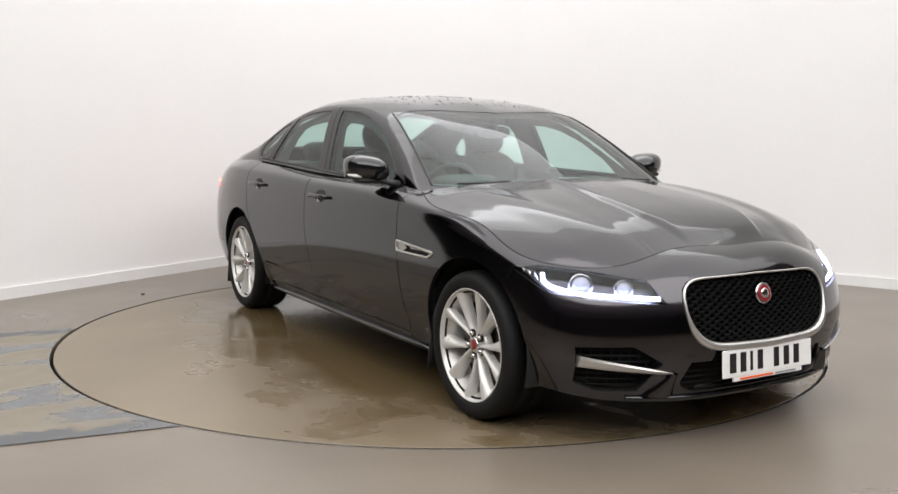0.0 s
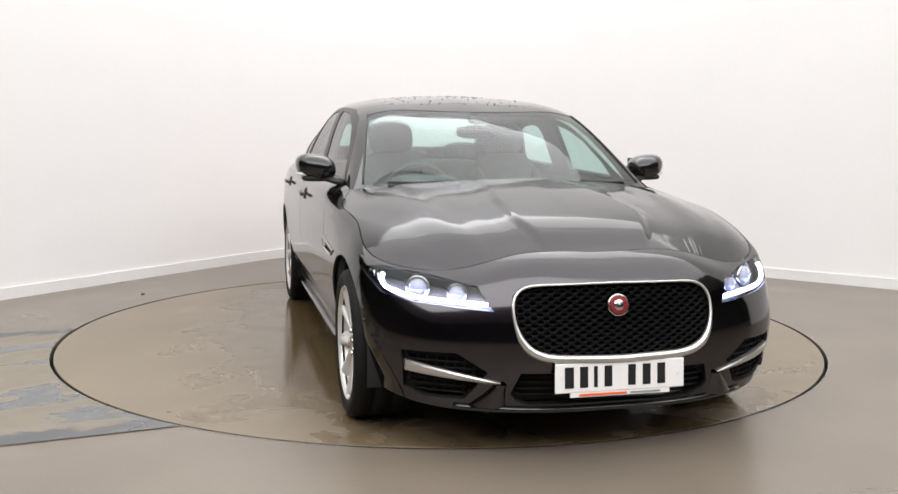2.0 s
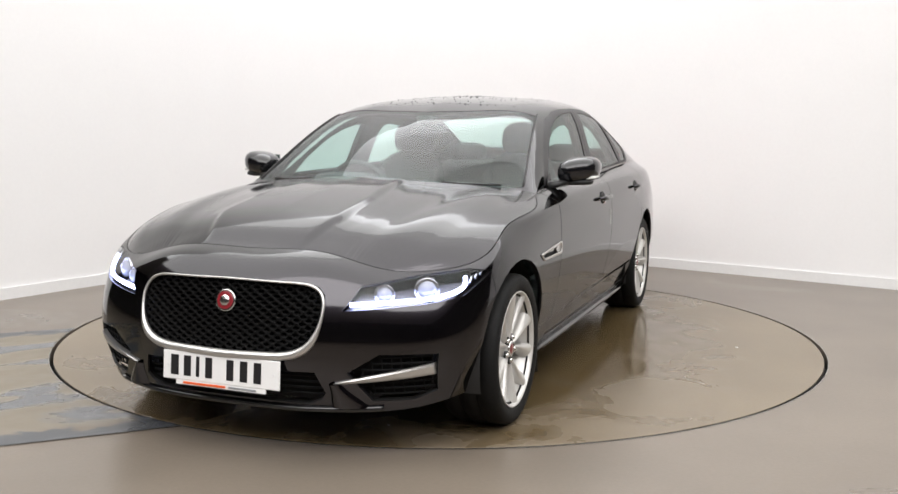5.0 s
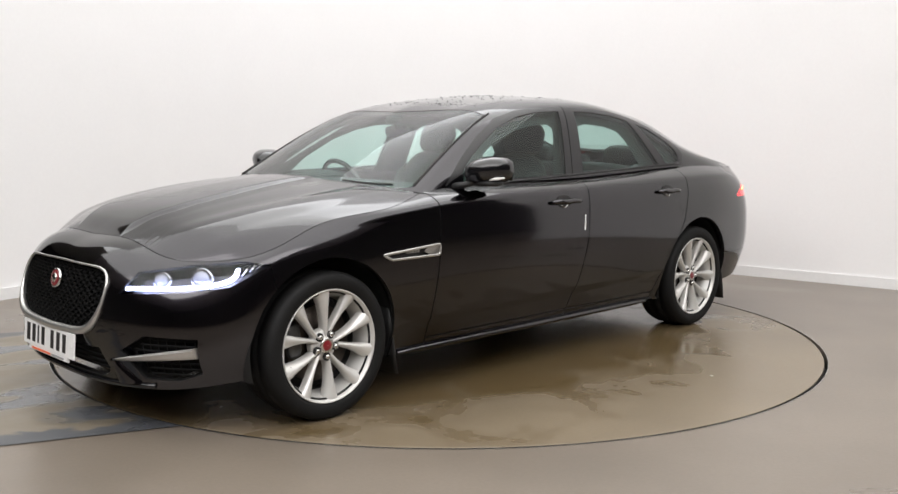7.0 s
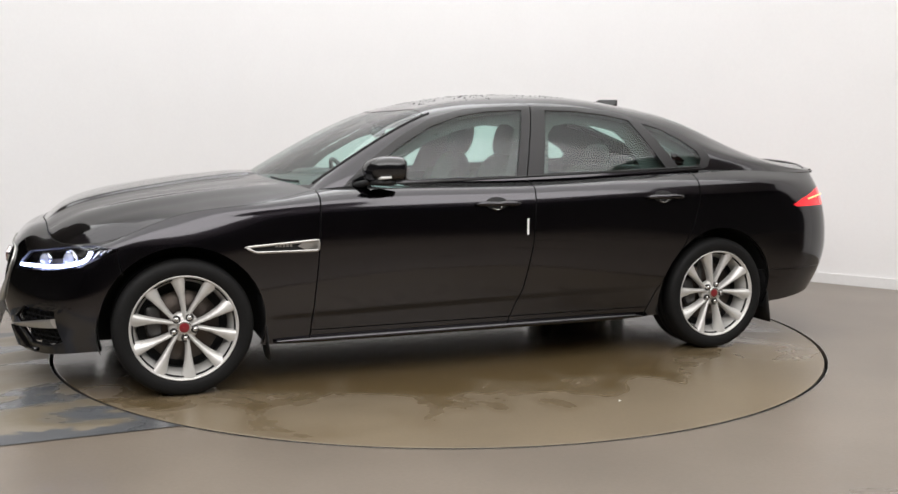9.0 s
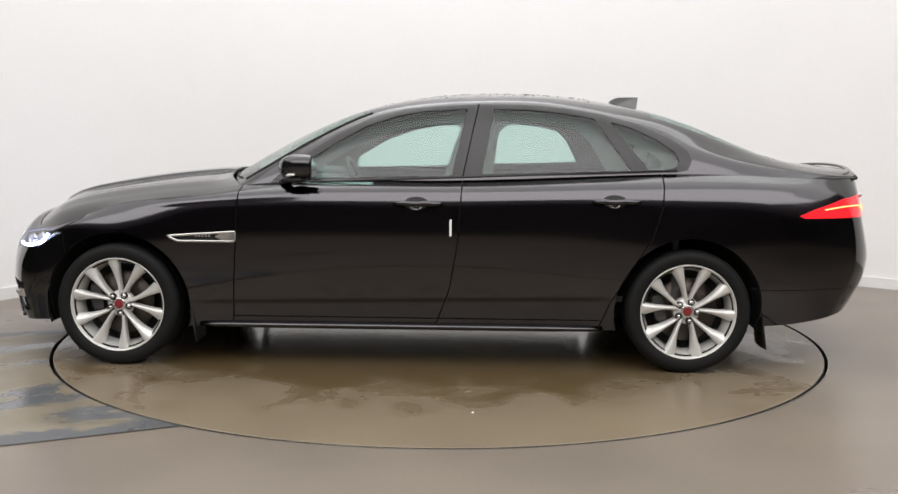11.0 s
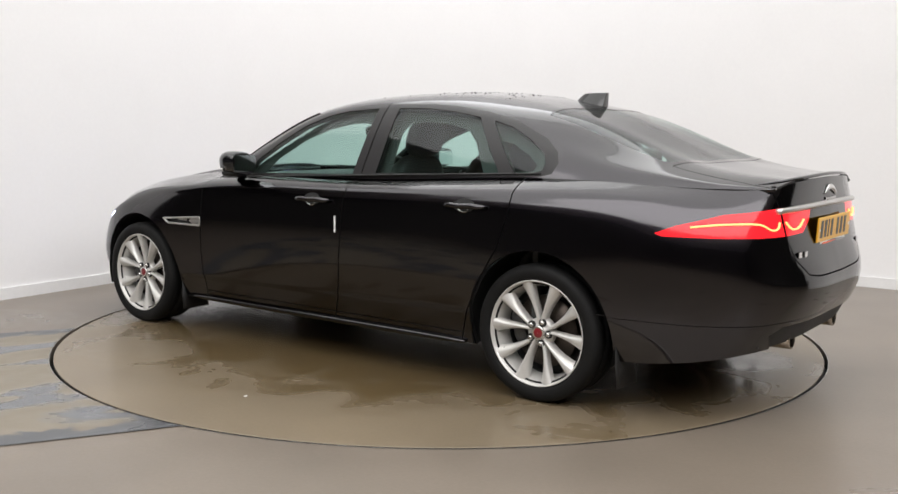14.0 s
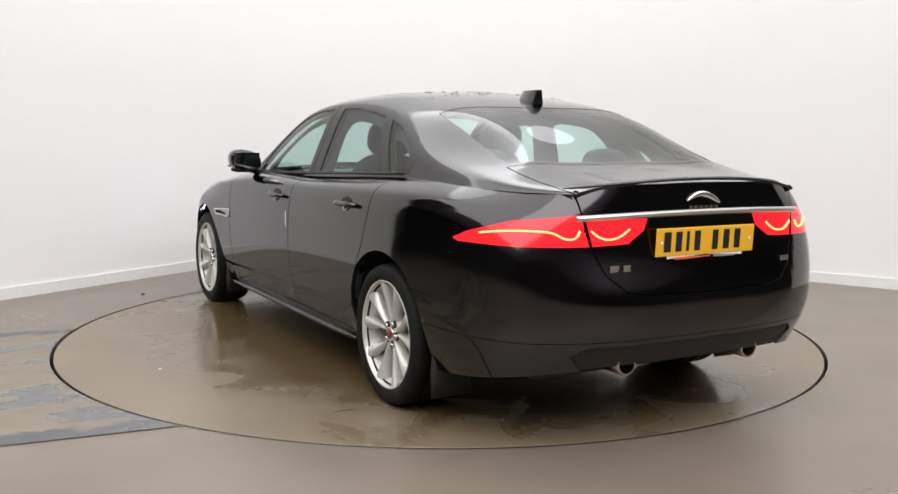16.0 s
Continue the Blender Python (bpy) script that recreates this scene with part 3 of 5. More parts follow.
STATIONS_SIDE, STATIONS_HOOD = nose(STATIONS_SIDE), nose(STATIONS_HOOD)
XS_ROOF = [.84, .60, .25, 0, -.4, -.8, -1.1, -1.4, -1.7, -2.0, -2.2, -2.44]
ROOF_LINES = [  # each: (shift of x, y, z) per station
    [(0, 0.805, 0.943), (0, 0.807, 0.953), (0, 0.809, 0.965), (0, 0.810, 0.973), (0, 0.810, 0.983), (0, 0.808, 0.999), (0, 0.805, 1.012), (0, 0.802, 1.022), (0, 0.790, 1.020), (0, 0.765, 1.008), (0, 0.705, 1.002), (0.01, 0.585, 1.003)],
    [(0.005, 0.804, 0.939), (0, 0.782, 1.023), (0, 0.764, 1.112), (0, 0.757, 1.156), (0, 0.749, 1.178), (0, 0.749, 1.180), (0, 0.754, 1.167), (0, 0.755, 1.144), (0, 0.749, 1.089), (0, 0.733, 1.039), (0, 0.688, 1.017), (0.01, 0.574, 1.007)],
    [(0.01, 0.798, 0.938), (0, 0.752, 1.069), (0, 0.700, 1.238), (0, 0.681, 1.313), (0, 0.670, 1.354), (0, 0.671, 1.341), (0, 0.676, 1.294), (0, 0.673, 1.226), (0, 0.670, 1.135), (0, 0.687, 1.061), (0, 0.661, 1.029), (0.01, 0.559, 1.012)],
    [(0.02, 0.771, 0.946), (0.005, 0.715, 1.099), (0.01, 0.639, 1.285), (0.01, 0.618, 1.356), (0, 0.609, 1.394), (0, 0.610, 1.383), (0, 0.612, 1.336), (0, 0.604, 1.273), (0, 0.590, 1.176), (0, 0.599, 1.083), (0, 0.587, 1.045), (0, 0.499, 1.025)],
    [(0.13, 0.412, 0.974), (0.1, 0.380, 1.139), (0.08, 0.334, 1.315), (0.03, 0.324, 1.396), (0, 0.324, 1.438), (0, 0.326, 1.431), (0, 0.331, 1.396), (0, 0.329, 1.333), (0, 0.329, 1.220), (0, 0.324, 1.102), (0, 0.328, 1.065), (-0.02, 0.299, 1.037)],
    [(0.18, 0.000, 0.984), (0.13, 0.000, 1.149), (0.1, 0.000, 1.323), (0.04, 0.000, 1.406), (0, 0.000, 1.451), (0, 0.000, 1.445), (0, 0.000, 1.412), (0, 0.000, 1.349), (0, 0.000, 1.230), (0, 0.000, 1.106), (0, 0.000, 1.071), (-0.03, 0.000, 1.041)],
]
roof_ctrl = [[(x + dx, y, z) for x, (dx, y, z) in zip(XS_ROOF, line)] for line in ROOF_LINES]

side_net = loft(STATIONS_SIDE, 190, 84, u_ends=(True, True))
hood_net = loft(STATIONS_HOOD, 70, 110, v_ends=(False, False))
roof_net = loft(roof_ctrl, 120, 60, v_ends=(False, True))


# pressed creases in the bonnet: a raised middle and a raised flank
def step(a, b, w):
    t = min(max((w - a) / (b - a), 0), 1)
    return t * t * (3 - 2 * t)


for row in side_net:
    for q in row:
        # the waist crease, and the pressed step above the sill
        zc = float(np.interp(q[0], [-2.1, -1.7, -.9, -.2, .4, 1.0, 1.5], [.958, .965, .957, .936, .928, .890, .838]))
        q[1] += 0.007 * max(0.0, 1 - abs(q[2] - zc) / .035) * step(1.55, 1.15, q[0]) * step(-2.2, -1.9, q[0])
        q[1] -= 0.010 * step(.375 - .02 * q[0], .345 - .02 * q[0], q[2]) * step(1.12, 1.0, q[0]) * step(-1.14, -1.02, q[0])
RIDGE_X = [1.0, 1.55, 1.85, 2.06]
for row in hood_net:
    for q in row:
        ends = step(2.075, 1.99, q[0]) * step(.93, 1.12, q[0])
        wide = float(np.interp(q[0], RIDGE_X, [.17, .262, .272, .205]))
        q[2] += 0.013 * ends * (1 - step(wide - 0.004, wide + 0.034, abs(q[1])))
        wide2 = float(np.interp(q[0], [1.0, 1.475, 1.75, 1.95, 2.06], [.655, .632, .590, .53, .48]))
        off = abs(abs(q[1]) - wide2)
        q[2] += ends * (0.0038 * (1 + math.cos(math.pi * min(off / .12, 1))) - (0.006 * step(wide2 - .02, wide2 - .16, abs(q[1])) * step(wide, wide + .1, abs(q[1]))))


# let the bonnet's front and side edges follow the body's top line, with a small shut gap
rim = side_net[-1]
rim_mid = np.concatenate([rim[:-1] + (rim[1:] - rim[:-1]) * t for t in (0, .25, .5, .75)])


def to_rim(q):
    return rim_mid[np.argmin(((rim_mid - q) ** 2).sum(1))] - q


nv_, nu_ = hood_net.shape[:2]
side_shift = np.array([to_rim(hood_net[-1, i]) + np.array([0, -.0045, .001]) for i in range(nu_)])
for i in range(nu_):
    for j in range(nv_):
        hood_net[j, i] += side_shift[i] * step(nv_ - 30, nv_ - 1, j)
front_shift = np.array([to_rim(hood_net[j, 0]) + np.array([-.0045, 0, .001]) for j in range(nv_)])
for j in range(nv_ - 1):
    for i in range(nu_):
        hood_net[j, i] += front_shift[j] * step(13, 0, i)

from mathutils.bvhtree import BVHTree


def net_tree(p):
    nv, nu = p.shape[:2]
    return BVHTree.FromPolygons([Vector(q) for q in p.reshape(-1, 3)], [(j * nu + i, j * nu + i + 1, (j + 1) * nu + i + 1, (j + 1) * nu + i) for j in range(nv - 1) for i in range(nu - 1)])


SIDE_TREE, HOOD_TREE, ROOF_TREE = net_tree(side_net), net_tree(hood_net), net_tree(roof_net)


def on_front(y, z, lift=0.0):
    h_ = SIDE_TREE.ray_cast(Vector((4, max(abs(y), .0015), z)), Vector((-1, 0, 0)))[0] or SIDE_TREE.find_nearest(Vector((2.3, abs(y), z)))[0]
    return Vector((h_.x + lift, y, z))


def on_back(y, z, lift=0.0):
    h_ = SIDE_TREE.ray_cast(Vector((-4, max(abs(y), .0015), z)), Vector((1, 0, 0)))[0] or SIDE_TREE.find_nearest(Vector((-2.5, abs(y), z)))[0]
    return Vector((h_.x - lift, y, z))


def on_side(x, z, lift=0.0, tree=None):
    h_ = (tree or SIDE_TREE).ray_cast(Vector((x, 3, z)), Vector((0, -1, 0)))[0] or SIDE_TREE.find_nearest(Vector((x, .9, z)))[0]
    return Vector((x, h_.y + lift, z))


def on_top(x, y, lift=0.0, tree=None):
    h_ = (tree or ROOF_TREE).ray_cast(Vector((x, max(abs(y), .0015), 3)), Vector((0, 0, -1)))[0] or (tree or ROOF_TREE).find_nearest(Vector((x, abs(y), 1.2)))[0]
    return Vector((x, y, h_.z + lift))


shell = grid_bm(side_net)
GAP, LAMP, GRILLE, VENT, INTAKE, TAIL, TAIL_IN, BOOT, ARCH, FENDER_VENT = range(90, 100)
HUB_X, HUB_Z, ARCH_R = 1.48, 0.325, 0.378
A_LINE = [(.885, .20), (.865, .45), (.845, .70), (.835, .96)]
B_LINE = [(-.17, .20), (-.25, .42), (-.290, .65), (-.316, 1.02)]
C_LINE = [(-1.02, .20), (-1.08, .36), (-1.18, .54), (-1.28, .70), (-1.33, .86), (-1.345, 1.06)]


def x_on(line, z):
    return float(np.interp(z, [q[1] for q in line], [q[0] for q in line]))


def flank(c):
    return abs(c.x) < 2.0 and c.y > 0.5


for sx in (HUB_X, -HUB_X):
    carve(shell, "y", [(sx + ARCH_R * math.cos(2 * math.pi * k / 36), HUB_Z + ARCH_R * math.sin(2 * math.pi * k / 36)) for k in range(36)], ARCH, lambda c: c.y > 0.6)
for line in (A_LINE, B_LINE, C_LINE):
    cut_line(shell, "y", line, GAP, 0.007, flank)
cut_line(shell, "y", [(.88, .262), (-1.03, .262)], GAP, 0.006, flank)
cut_line(shell, "y", [(1.745, .58), (1.765, .70)], GAP, 0.005, lambda c: c.y > 0.6 and c.x > 1.4)
cut_line(shell, "y", [(-1.78, .44), (-2.49, .44)], GAP, 0.003, lambda c: c.y > 0.55 and c.x < -1.6)
cut_line(shell, "x", [(.66, .44), (-.02, .44)], GAP, 0.003, lambda c: c.x < -2.0 and c.y < .66)
HEAD = [(2.20, .46, .572), (2.04, .73, .592), (1.92, .84, .612), (1.74, .885, .695), (1.84, .83, .708), (2.0, .69, .690), (2.13, .51, .660)]
carve(shell, "front", [((y - x) * .7071, z) for x, y, z in HEAD], LAMP, lambda c: c.x > 1.3)
GRILLE_HALF = [(0, .672), (.31, .668), (.368, .658), (.398, .63), (.405, .58), (.395, .51), (.372, .455), (.335, .42), (.27, .402), (0, .393)]
carve(shell, "x", GRILLE_HALF + [(-.02, .393), (-.02, .672)], GRILLE, lambda c: c.x > 1.9)
VENT_POLY = [(.565, .232), (.70, .232), (.770, .262), (.785, .41), (.60, .415), (.49, .345)]
carve(shell, "x", VENT_POLY, VENT, lambda c: c.x > 1.7)
carve(shell, "x", [(-.02, .212), (.33, .212), (.385, .235), (.405, .262), (.375, .345), (-.02, .345)], INTAKE, lambda c: c.x > 1.7)
BOOT_POLY = [(-.02, 1.07), (.585, 1.07), (.560, .92), (.532, .80), (.490, .70), (.41, .635), (.30, .620), (-.02, .614)]
carve(shell, "x", BOOT_POLY, BOOT, lambda c: c.x < -2.1)
cut_line(shell, "x", [(.585, 1.07), (.560, .92), (.532, .80), (.490, .70), (.41, .635), (.30, .620), (-.02, .614)], GAP, 0.007, lambda c: c.x < -2.1)
TAIL_OUT = [(-2.03, .885, .818), (-2.12, .865, .852), (-2.3, .79, .90), (-2.475, .550, .928), (-2.50, .535, .806), (-2.3, .785, .806), (-2.06, .88, .806)]
carve(shell, "back", [((x + y) * .7071, z) for x, y, z in TAIL_OUT], TAIL, lambda c: c.x < -1.9 and (c.y > 0.540 + (c.z - .80) * .22))
carve(shell, "x", [(.553, .925), (.27, .925), (.300, .86), (.375, .812), (.528, .806)], TAIL_IN, lambda c: c.x < -2.1)
VENT_SIDE = [(1.20, .688), (1.15, .662), (.852, .662), (.850, .712)]
carve(shell, "y", VENT_SIDE, FENDER_VENT, flank)
DIFF = 80
carve(shell, "x", [(-.02, .28), (.50, .28), (.60, .385), (.54, .42), (-.02, .42)], DIFF, lambda c: c.x < -2.0)


def zone(n, c):
    """Which panel a face of the painted shell belongs to."""
    if n == BOOT:
        return "boot"
    if n != 0:
        return ""
    if c.x > x_on([(1.745, .2), (1.745, .58), (1.765, .72), (1.80, .8)], c.z):
        return "front_bumper"
    if c.x > x_on(A_LINE, c.z):
        return "fender"
    if c.x > x_on(C_LINE, c.z):
        if c.z < .262:
            return "sill"
        return "front_door" if c.x > x_on(B_LINE, c.z) else "rear_door"
    if c.z < .44 and c.x < -1.78:
        return "rear_bumper"
    return "quarter"


PT = dict(thick=0.012)
front_bumper = piece("front_bumper", shell, lambda n, c: zone(n, c) == "front_bumper", M_PAINT, car, **PT)[0]
fenders = piece("front_wing", shell, lambda n, c: zone(n, c) == "fender", M_PAINT, car, "two", **PT)
front_doors = piece("front_door", shell, lambda n, c: zone(n, c) == "front_door", M_PAINT, car, "two", **PT)
rear_doors = piece("rear_door", shell, lambda n, c: zone(n, c) == "rear_door", M_PAINT, car, "two", **PT)
piece("sill", shell, lambda n, c: zone(n, c) == "sill", M_PAINT, car, "two", **PT)
piece("rear_body_panel", shell, lambda n, c: zone(n, c) == "quarter", M_PAINT, car, **PT)
rear_bumper = piece("rear_bumper", shell, lambda n, c: zone(n, c) == "rear_bumper", M_PAINT, car, **PT)[0]
piece("rear_valance", shell, lambda n, c: n == DIFF, M_BLACK, rear_bumper, inward=0.01, thick=0.01)
boot = piece("boot_lid", shell, lambda n, c: zone(n, c) == "boot", M_PAINT, car, **PT)[0]
# black backing sheet that keeps the open shut gaps dark
piece("inner_shell", shell, lambda n, c: n in (0, BOOT, GAP), M_BLACK, car, inward=0.022)
hood_bm = grid_bm(hood_net, True)
hood = piece("bonnet", hood_bm, lambda n, c: True, M_PAINT, car, **PT)[0]

# ------------------------------------------------ upper body with its windows
upper = grid_bm(roof_net)
WIN_F, WIN_R, WIN_Q, SCREEN, BACK, FRAME, PANO = range(50, 57)
LO_F = [(.60, .982), (.50, 1.072), (.365, 1.162), (.20, 1.255), (.03, 1.312), (-.12, 1.338), (-.335, 1.350), (-.255, 1.003), (-.1, .998)]
LO_R = [(-.415, 1.012), (-.475, 1.350), (-.66, 1.348), (-.84, 1.331), (-1.0, 1.304), (-1.19, 1.034)]
LO_Q = [(-1.275, 1.038), (-1.085, 1.287), (-1.20, 1.256), (-1.33, 1.192), (-1.415, 1.132), (-1.435, 1.090), (-1.42, 1.057), (-1.37, 1.043)]
FR = [(.70, .953), (.655, .995), (.52, 1.102), (.36, 1.208), (.18, 1.302), (.0, 1.348), (-.15, 1.364), (-.394, 1.374), (-.67, 1.372), (-.85, 1.358), (-1.03, 1.330), (-1.22, 1.280), (-1.40, 1.202), (-1.48, 1.142), (-1.50, 1.092), (-1.475, 1.042), (-1.40, 1.026), (-1.1, 1.018), (-.3, .988)]


def cabin_side(c):
    return c.y > 0.56


def top_of(c):
    return c.z > 0.9


carve(upper, "y", FR, FRAME, cabin_side)
for poly, num in ((LO_F, WIN_F), (LO_R, WIN_R), (LO_Q, WIN_Q)):
    carve(upper, "y", poly, num, cabin_side)
carve(upper, "z", [(1.015, -.02), (1.005, .25), (.97, .45), (.915, .63), (.850, .735), (.815, .732), (.160, .604), (.168, .57), (.222, .30), (.240, -.02)], SCREEN, lambda c: c.x > 0)
carve(upper, "z", [(-1.33, -.02), (-1.325, .35), (-1.285, .545), (-1.31, .562), (-1.93, .575), (-1.965, .54), (-1.99, .25), (-1.995, -.02)], BACK, lambda c: c.x < -1)
cut_line(upper, "z", [(-2.03, -.02), (-2.02, .35), (-1.98, .60), (-2.2, .603), (-2.36, .595), (-2.46, .58)], GAP, 0.006, lambda c: c.x < -1.5 and c.y < .64)
cut_line(upper, "y", [(-.312, .99), (-.395, 1.378)], GAP, 0.006, lambda c: c.y > 0.6)
carve(upper, "z", [(.08, -.02), (.06, .45), (-.75, .45), (-.77, -.02)], PANO, lambda c: c.z > 1.3)


def is_deck(n, c):
    return n == 0 and c.x < -2.02 and c.y < .60


piece("roof", upper, lambda n, c: n == 0 and not is_deck(n, c), M_PAINT, car, thick=0.02)
piece("boot_lid_top", upper, is_deck, M_PAINT, car, thick=0.012)
piece("window_frame", upper, lambda n, c: n == FRAME, M_PILLAR, car, "two", thick=0.03, label="gloss black window surround")
piece("sunroof_panel", upper, lambda n, c: n == PANO, M_GLOSSBLACK, car, thick=0.012)
for nm, num in (("front_side_window", WIN_F), ("rear_side_window", WIN_R), ("quarter_window", WIN_Q)):
    piece(nm, upper, lambda n, c, num=num: n == num, M_GLASS, car, "two", inward=0.004)
piece("windscreen", upper, lambda n, c: n == SCREEN, M_SCREEN, car, inward=0.002)
piece("rear_screen", upper, lambda n, c: n == BACK, M_SCREEN, car, inward=0.002)
piece("roof_lining", upper, lambda n, c: n in (0, PANO) and c.z > 1.25 and c.x > -1.3, M_LINER, car, inward=0.035)
lining = grid_bm(roof_net)
for poly in ([(.50, .985), (.40, 1.085), (.22, 1.195), (.04, 1.262), (-.12, 1.292), (-.26, 1.298), (-.30, 1.27), (-.215, 1.02), (-.18, .985)],
             [(-.47, 1.03), (-.50, 1.24), (-.54, 1.288), (-.62, 1.305), (-.80, 1.292), (-.92, 1.262), (-.98, 1.20), (-1.06, 1.05), (-1.0, 1.03)],
             [(-1.24, 1.06), (-1.13, 1.215), (-1.20, 1.205), (-1.31, 1.145), (-1.36, 1.095), (-1.34, 1.065)]):
    carve(lining, "y", poly, WIN_F, cabin_side)
piece("cabin_side_trim", lining, lambda n, c: n == 0 and c.y > .57 and c.z > .96 and -1.62 < c.x < .62 and c.z < 1.40 and not (c.x > .1 and c.z > 1.02 + (.62 - c.x) * .62), M_CARD, car, "two", inward=0.055)

# ------------------------------------------------ nose: grille, intakes, lamps


def flipped(bm):
    """The mirror image of a mesh across the middle plane."""
    w = bm.copy()
    for q in w.verts:
        q.co.y = -q.co.y
    bmesh.ops.reverse_faces(w, faces=w.faces[:])
    return w


def pair(name, bm, mat, parents, label="", smooth=True):
    """A left and a right part."""
    if not isinstance(parents, (list, tuple)):
        parents = (parents, parents)
    other = flipped(bm)
    return [part(name, bm, mat, parents[0], label, smooth), part(name, other, mat, parents[1], label, smooth)]


def merged(bms):
    out = bmesh.new()
    for b in bms:
        me = bpy.data.meshes.new("tmp")
        b.to_mesh(me)
        b.free()
        out.from_mesh(me)
        bpy.data.meshes.remove(me)
    return out


def inside(q, poly):
    s = [(poly[i][0] - poly[i - 1][0]) * (q[1] - poly[i - 1][1]) - (poly[i][1] - poly[i - 1][1]) * (q[0] - poly[i - 1][0]) for i in range(len(poly))]
    return all(w <= 0 for w in s) or all(w >= 0 for w in s)


GRILLE_LOOP = [(y, z) for y, z in GRILLE_HALF] + [(-y, z) for y, z in reversed(GRILLE_HALF[1:-1])]


def dense(loop, n_):
    p_ = np.array(loop + loop[:1])
    t = np.concatenate([[0], np.cumsum(np.linalg.norm(np.diff(p_, axis=0), axis=1))])
    q = np.linspace(0, t[-1], n_, endpoint=False)
    return np.stack([np.interp(q, t, p_[:, 0]), np.interp(q, t, p_[:, 1])], 1)


grille = piece("radiator_grille", shell, lambda n, c: n == GRILLE, M_MESH, car, inward=0.045, label="black honeycomb radiator grille in a satin silver frame")[0]
ring = dense(GRILLE_LOOP, 96)
sm = np.array([ring[(np.arange(96) + k) % 96] for k in (-2, -1, 0, 1, 2)]).mean(0)
bm = tube_bm([on_front(y, z, 0.004) for y, z in sm], [0.0042 + 0.012 * step(.55, .40, z) + 0.002 * step(.2, .4, abs(y)) for y, z in sm], 10, 1.0, (1, 0, 0), close=True)
part("grille_surround", bm, M_SATIN, grille, "satin silver grille frame, thicker along its foot")
# honeycomb: small dark cells in staggered rows
bm = bmesh.new()
pitch = 0.027
for r in range(-2, 22):
    z0 = .385 + r * pitch * 0.5
    for k in range(-18, 19):
        y0 = (k + 0.5 * (r % 2)) * pitch * 1.7
        if not inside((y0, z0), GRILLE_LOOP):
            continue
        o = on_front(y0, z0, -0.016)
        rim_o, rim_i, back = [], [], []
        for a in range(6):
            ca, sa = math.cos(a * math.pi / 3), math.sin(a * math.pi / 3)
            rim_o.append(bm.verts.new((o.x, o.y + ca * .0225, o.z + sa * .0135)))
            rim_i.append(bm.verts.new((o.x - .002, o.y + ca * .0165, o.z + sa * .0090)))
            back.append(bm.verts.new((o.x - .018, o.y + ca * .015, o.z + sa * .0080)))
        for a in range(6):
            b = (a + 1) % 6
            bm.faces.new((rim_o[a], rim_o[b], rim_i[b], rim_i[a]))
            bm.faces.new((rim_i[a], rim_i[b], back[b], back[a]))
mesh_ob = part("grille_mesh", bm, M_MESH, grille, "black honeycomb mesh", smooth=False)
tagged(mesh_ob, kind="stuff")


def disc_bm(o, normal, radius, depth, steps=32, dome=0.0):
    bm = bmesh.new()
    rot = Vector((0, 1, 0)).rotation_difference(Vector(normal)).to_matrix().to_4x4()
    prof = [(radius, 0), (radius, depth), (radius * 0.93, depth + dome * 0.3), (radius * .6, depth + dome * .75), (0.0005, depth + dome)]
    lathe_bm(prof, steps, bm)
    bm.transform(Matrix.Translation(o) @ rot)
    bmesh.ops.recalc_face_normals(bm, faces=bm.faces[:])
    return bm


o = on_front(.002, .590, -0.010)
BN = Vector((1, 0, .22)).normalized()
badge = part("grille_badge", disc_bm(o, BN, .042, .010, 32, .001), M_CHROME, grille, "round silver badge with red enamel")
part("badge_enamel", disc_bm(o + BN * .0085, BN, .035, .004, 32, .001), M_RED, grille, "dark red enamel ring")
part("badge_face", disc_bm(o + BN * .010, BN, .022, .006, 7, .004), M_CHROME, grille)

piece("lower_intake", shell, lambda n, c: n == INTAKE, M_MESH, front_bumper, inward=0.06)
bms = []
for z in (.25, .275, .30, .325):
    bms.append(tube_bm([on_front(y, z, -.03) for y in np.linspace(-.38, .38, 17)], .005, 6))
part("intake_slat", merged(bms), M_MESH, front_bumper)
vents = piece("side_intake", shell, lambda n, c: n == VENT, M_MESH, front_bumper, "two", inward=0.05, label="black side intake in the bumper")
bms = []
for k in range(7):
    z = .255 + k * .024
    pts_ = [on_front(y, z, -.028) for y in np.linspace(.49, .76, 9) if inside((y, z), VENT_POLY)]
    if len(pts_) > 2:
        bms.append(tube_bm(pts_, .004, 6))
for k in range(9):
    y = .50 + k * .032
    pts_ = [on_front(y, z, -.030) for z in np.linspace(.25, .41, 7) if inside((y, z), VENT_POLY)]
    if len(pts_) > 2:
        bms.append(tube_bm(pts_, .003, 6))
pair("intake_mesh", merged(bms), M_MESH, vents)
bm = bmesh.new()
rows = []
for k in range(13):
    t = k / 12
    y = .445 + .325 * t
    zc, hz = .302 + .050 * t, .004 + .018 * t ** .8
    rows.append([bm.verts.new(on_front(y, zc + dz, lf)) for dz, lf in ((-hz, -.02), (-hz, .001), (-hz * .6, .006), (hz * .5, .011), (hz, .006), (hz, -.02))])
for r0, r1 in zip(rows, rows[1:]):
    for i in range(5):
        bm.faces.new((r0[i], r0[i + 1], r1[i + 1], r1[i]))
bm.faces.new(rows[-1])
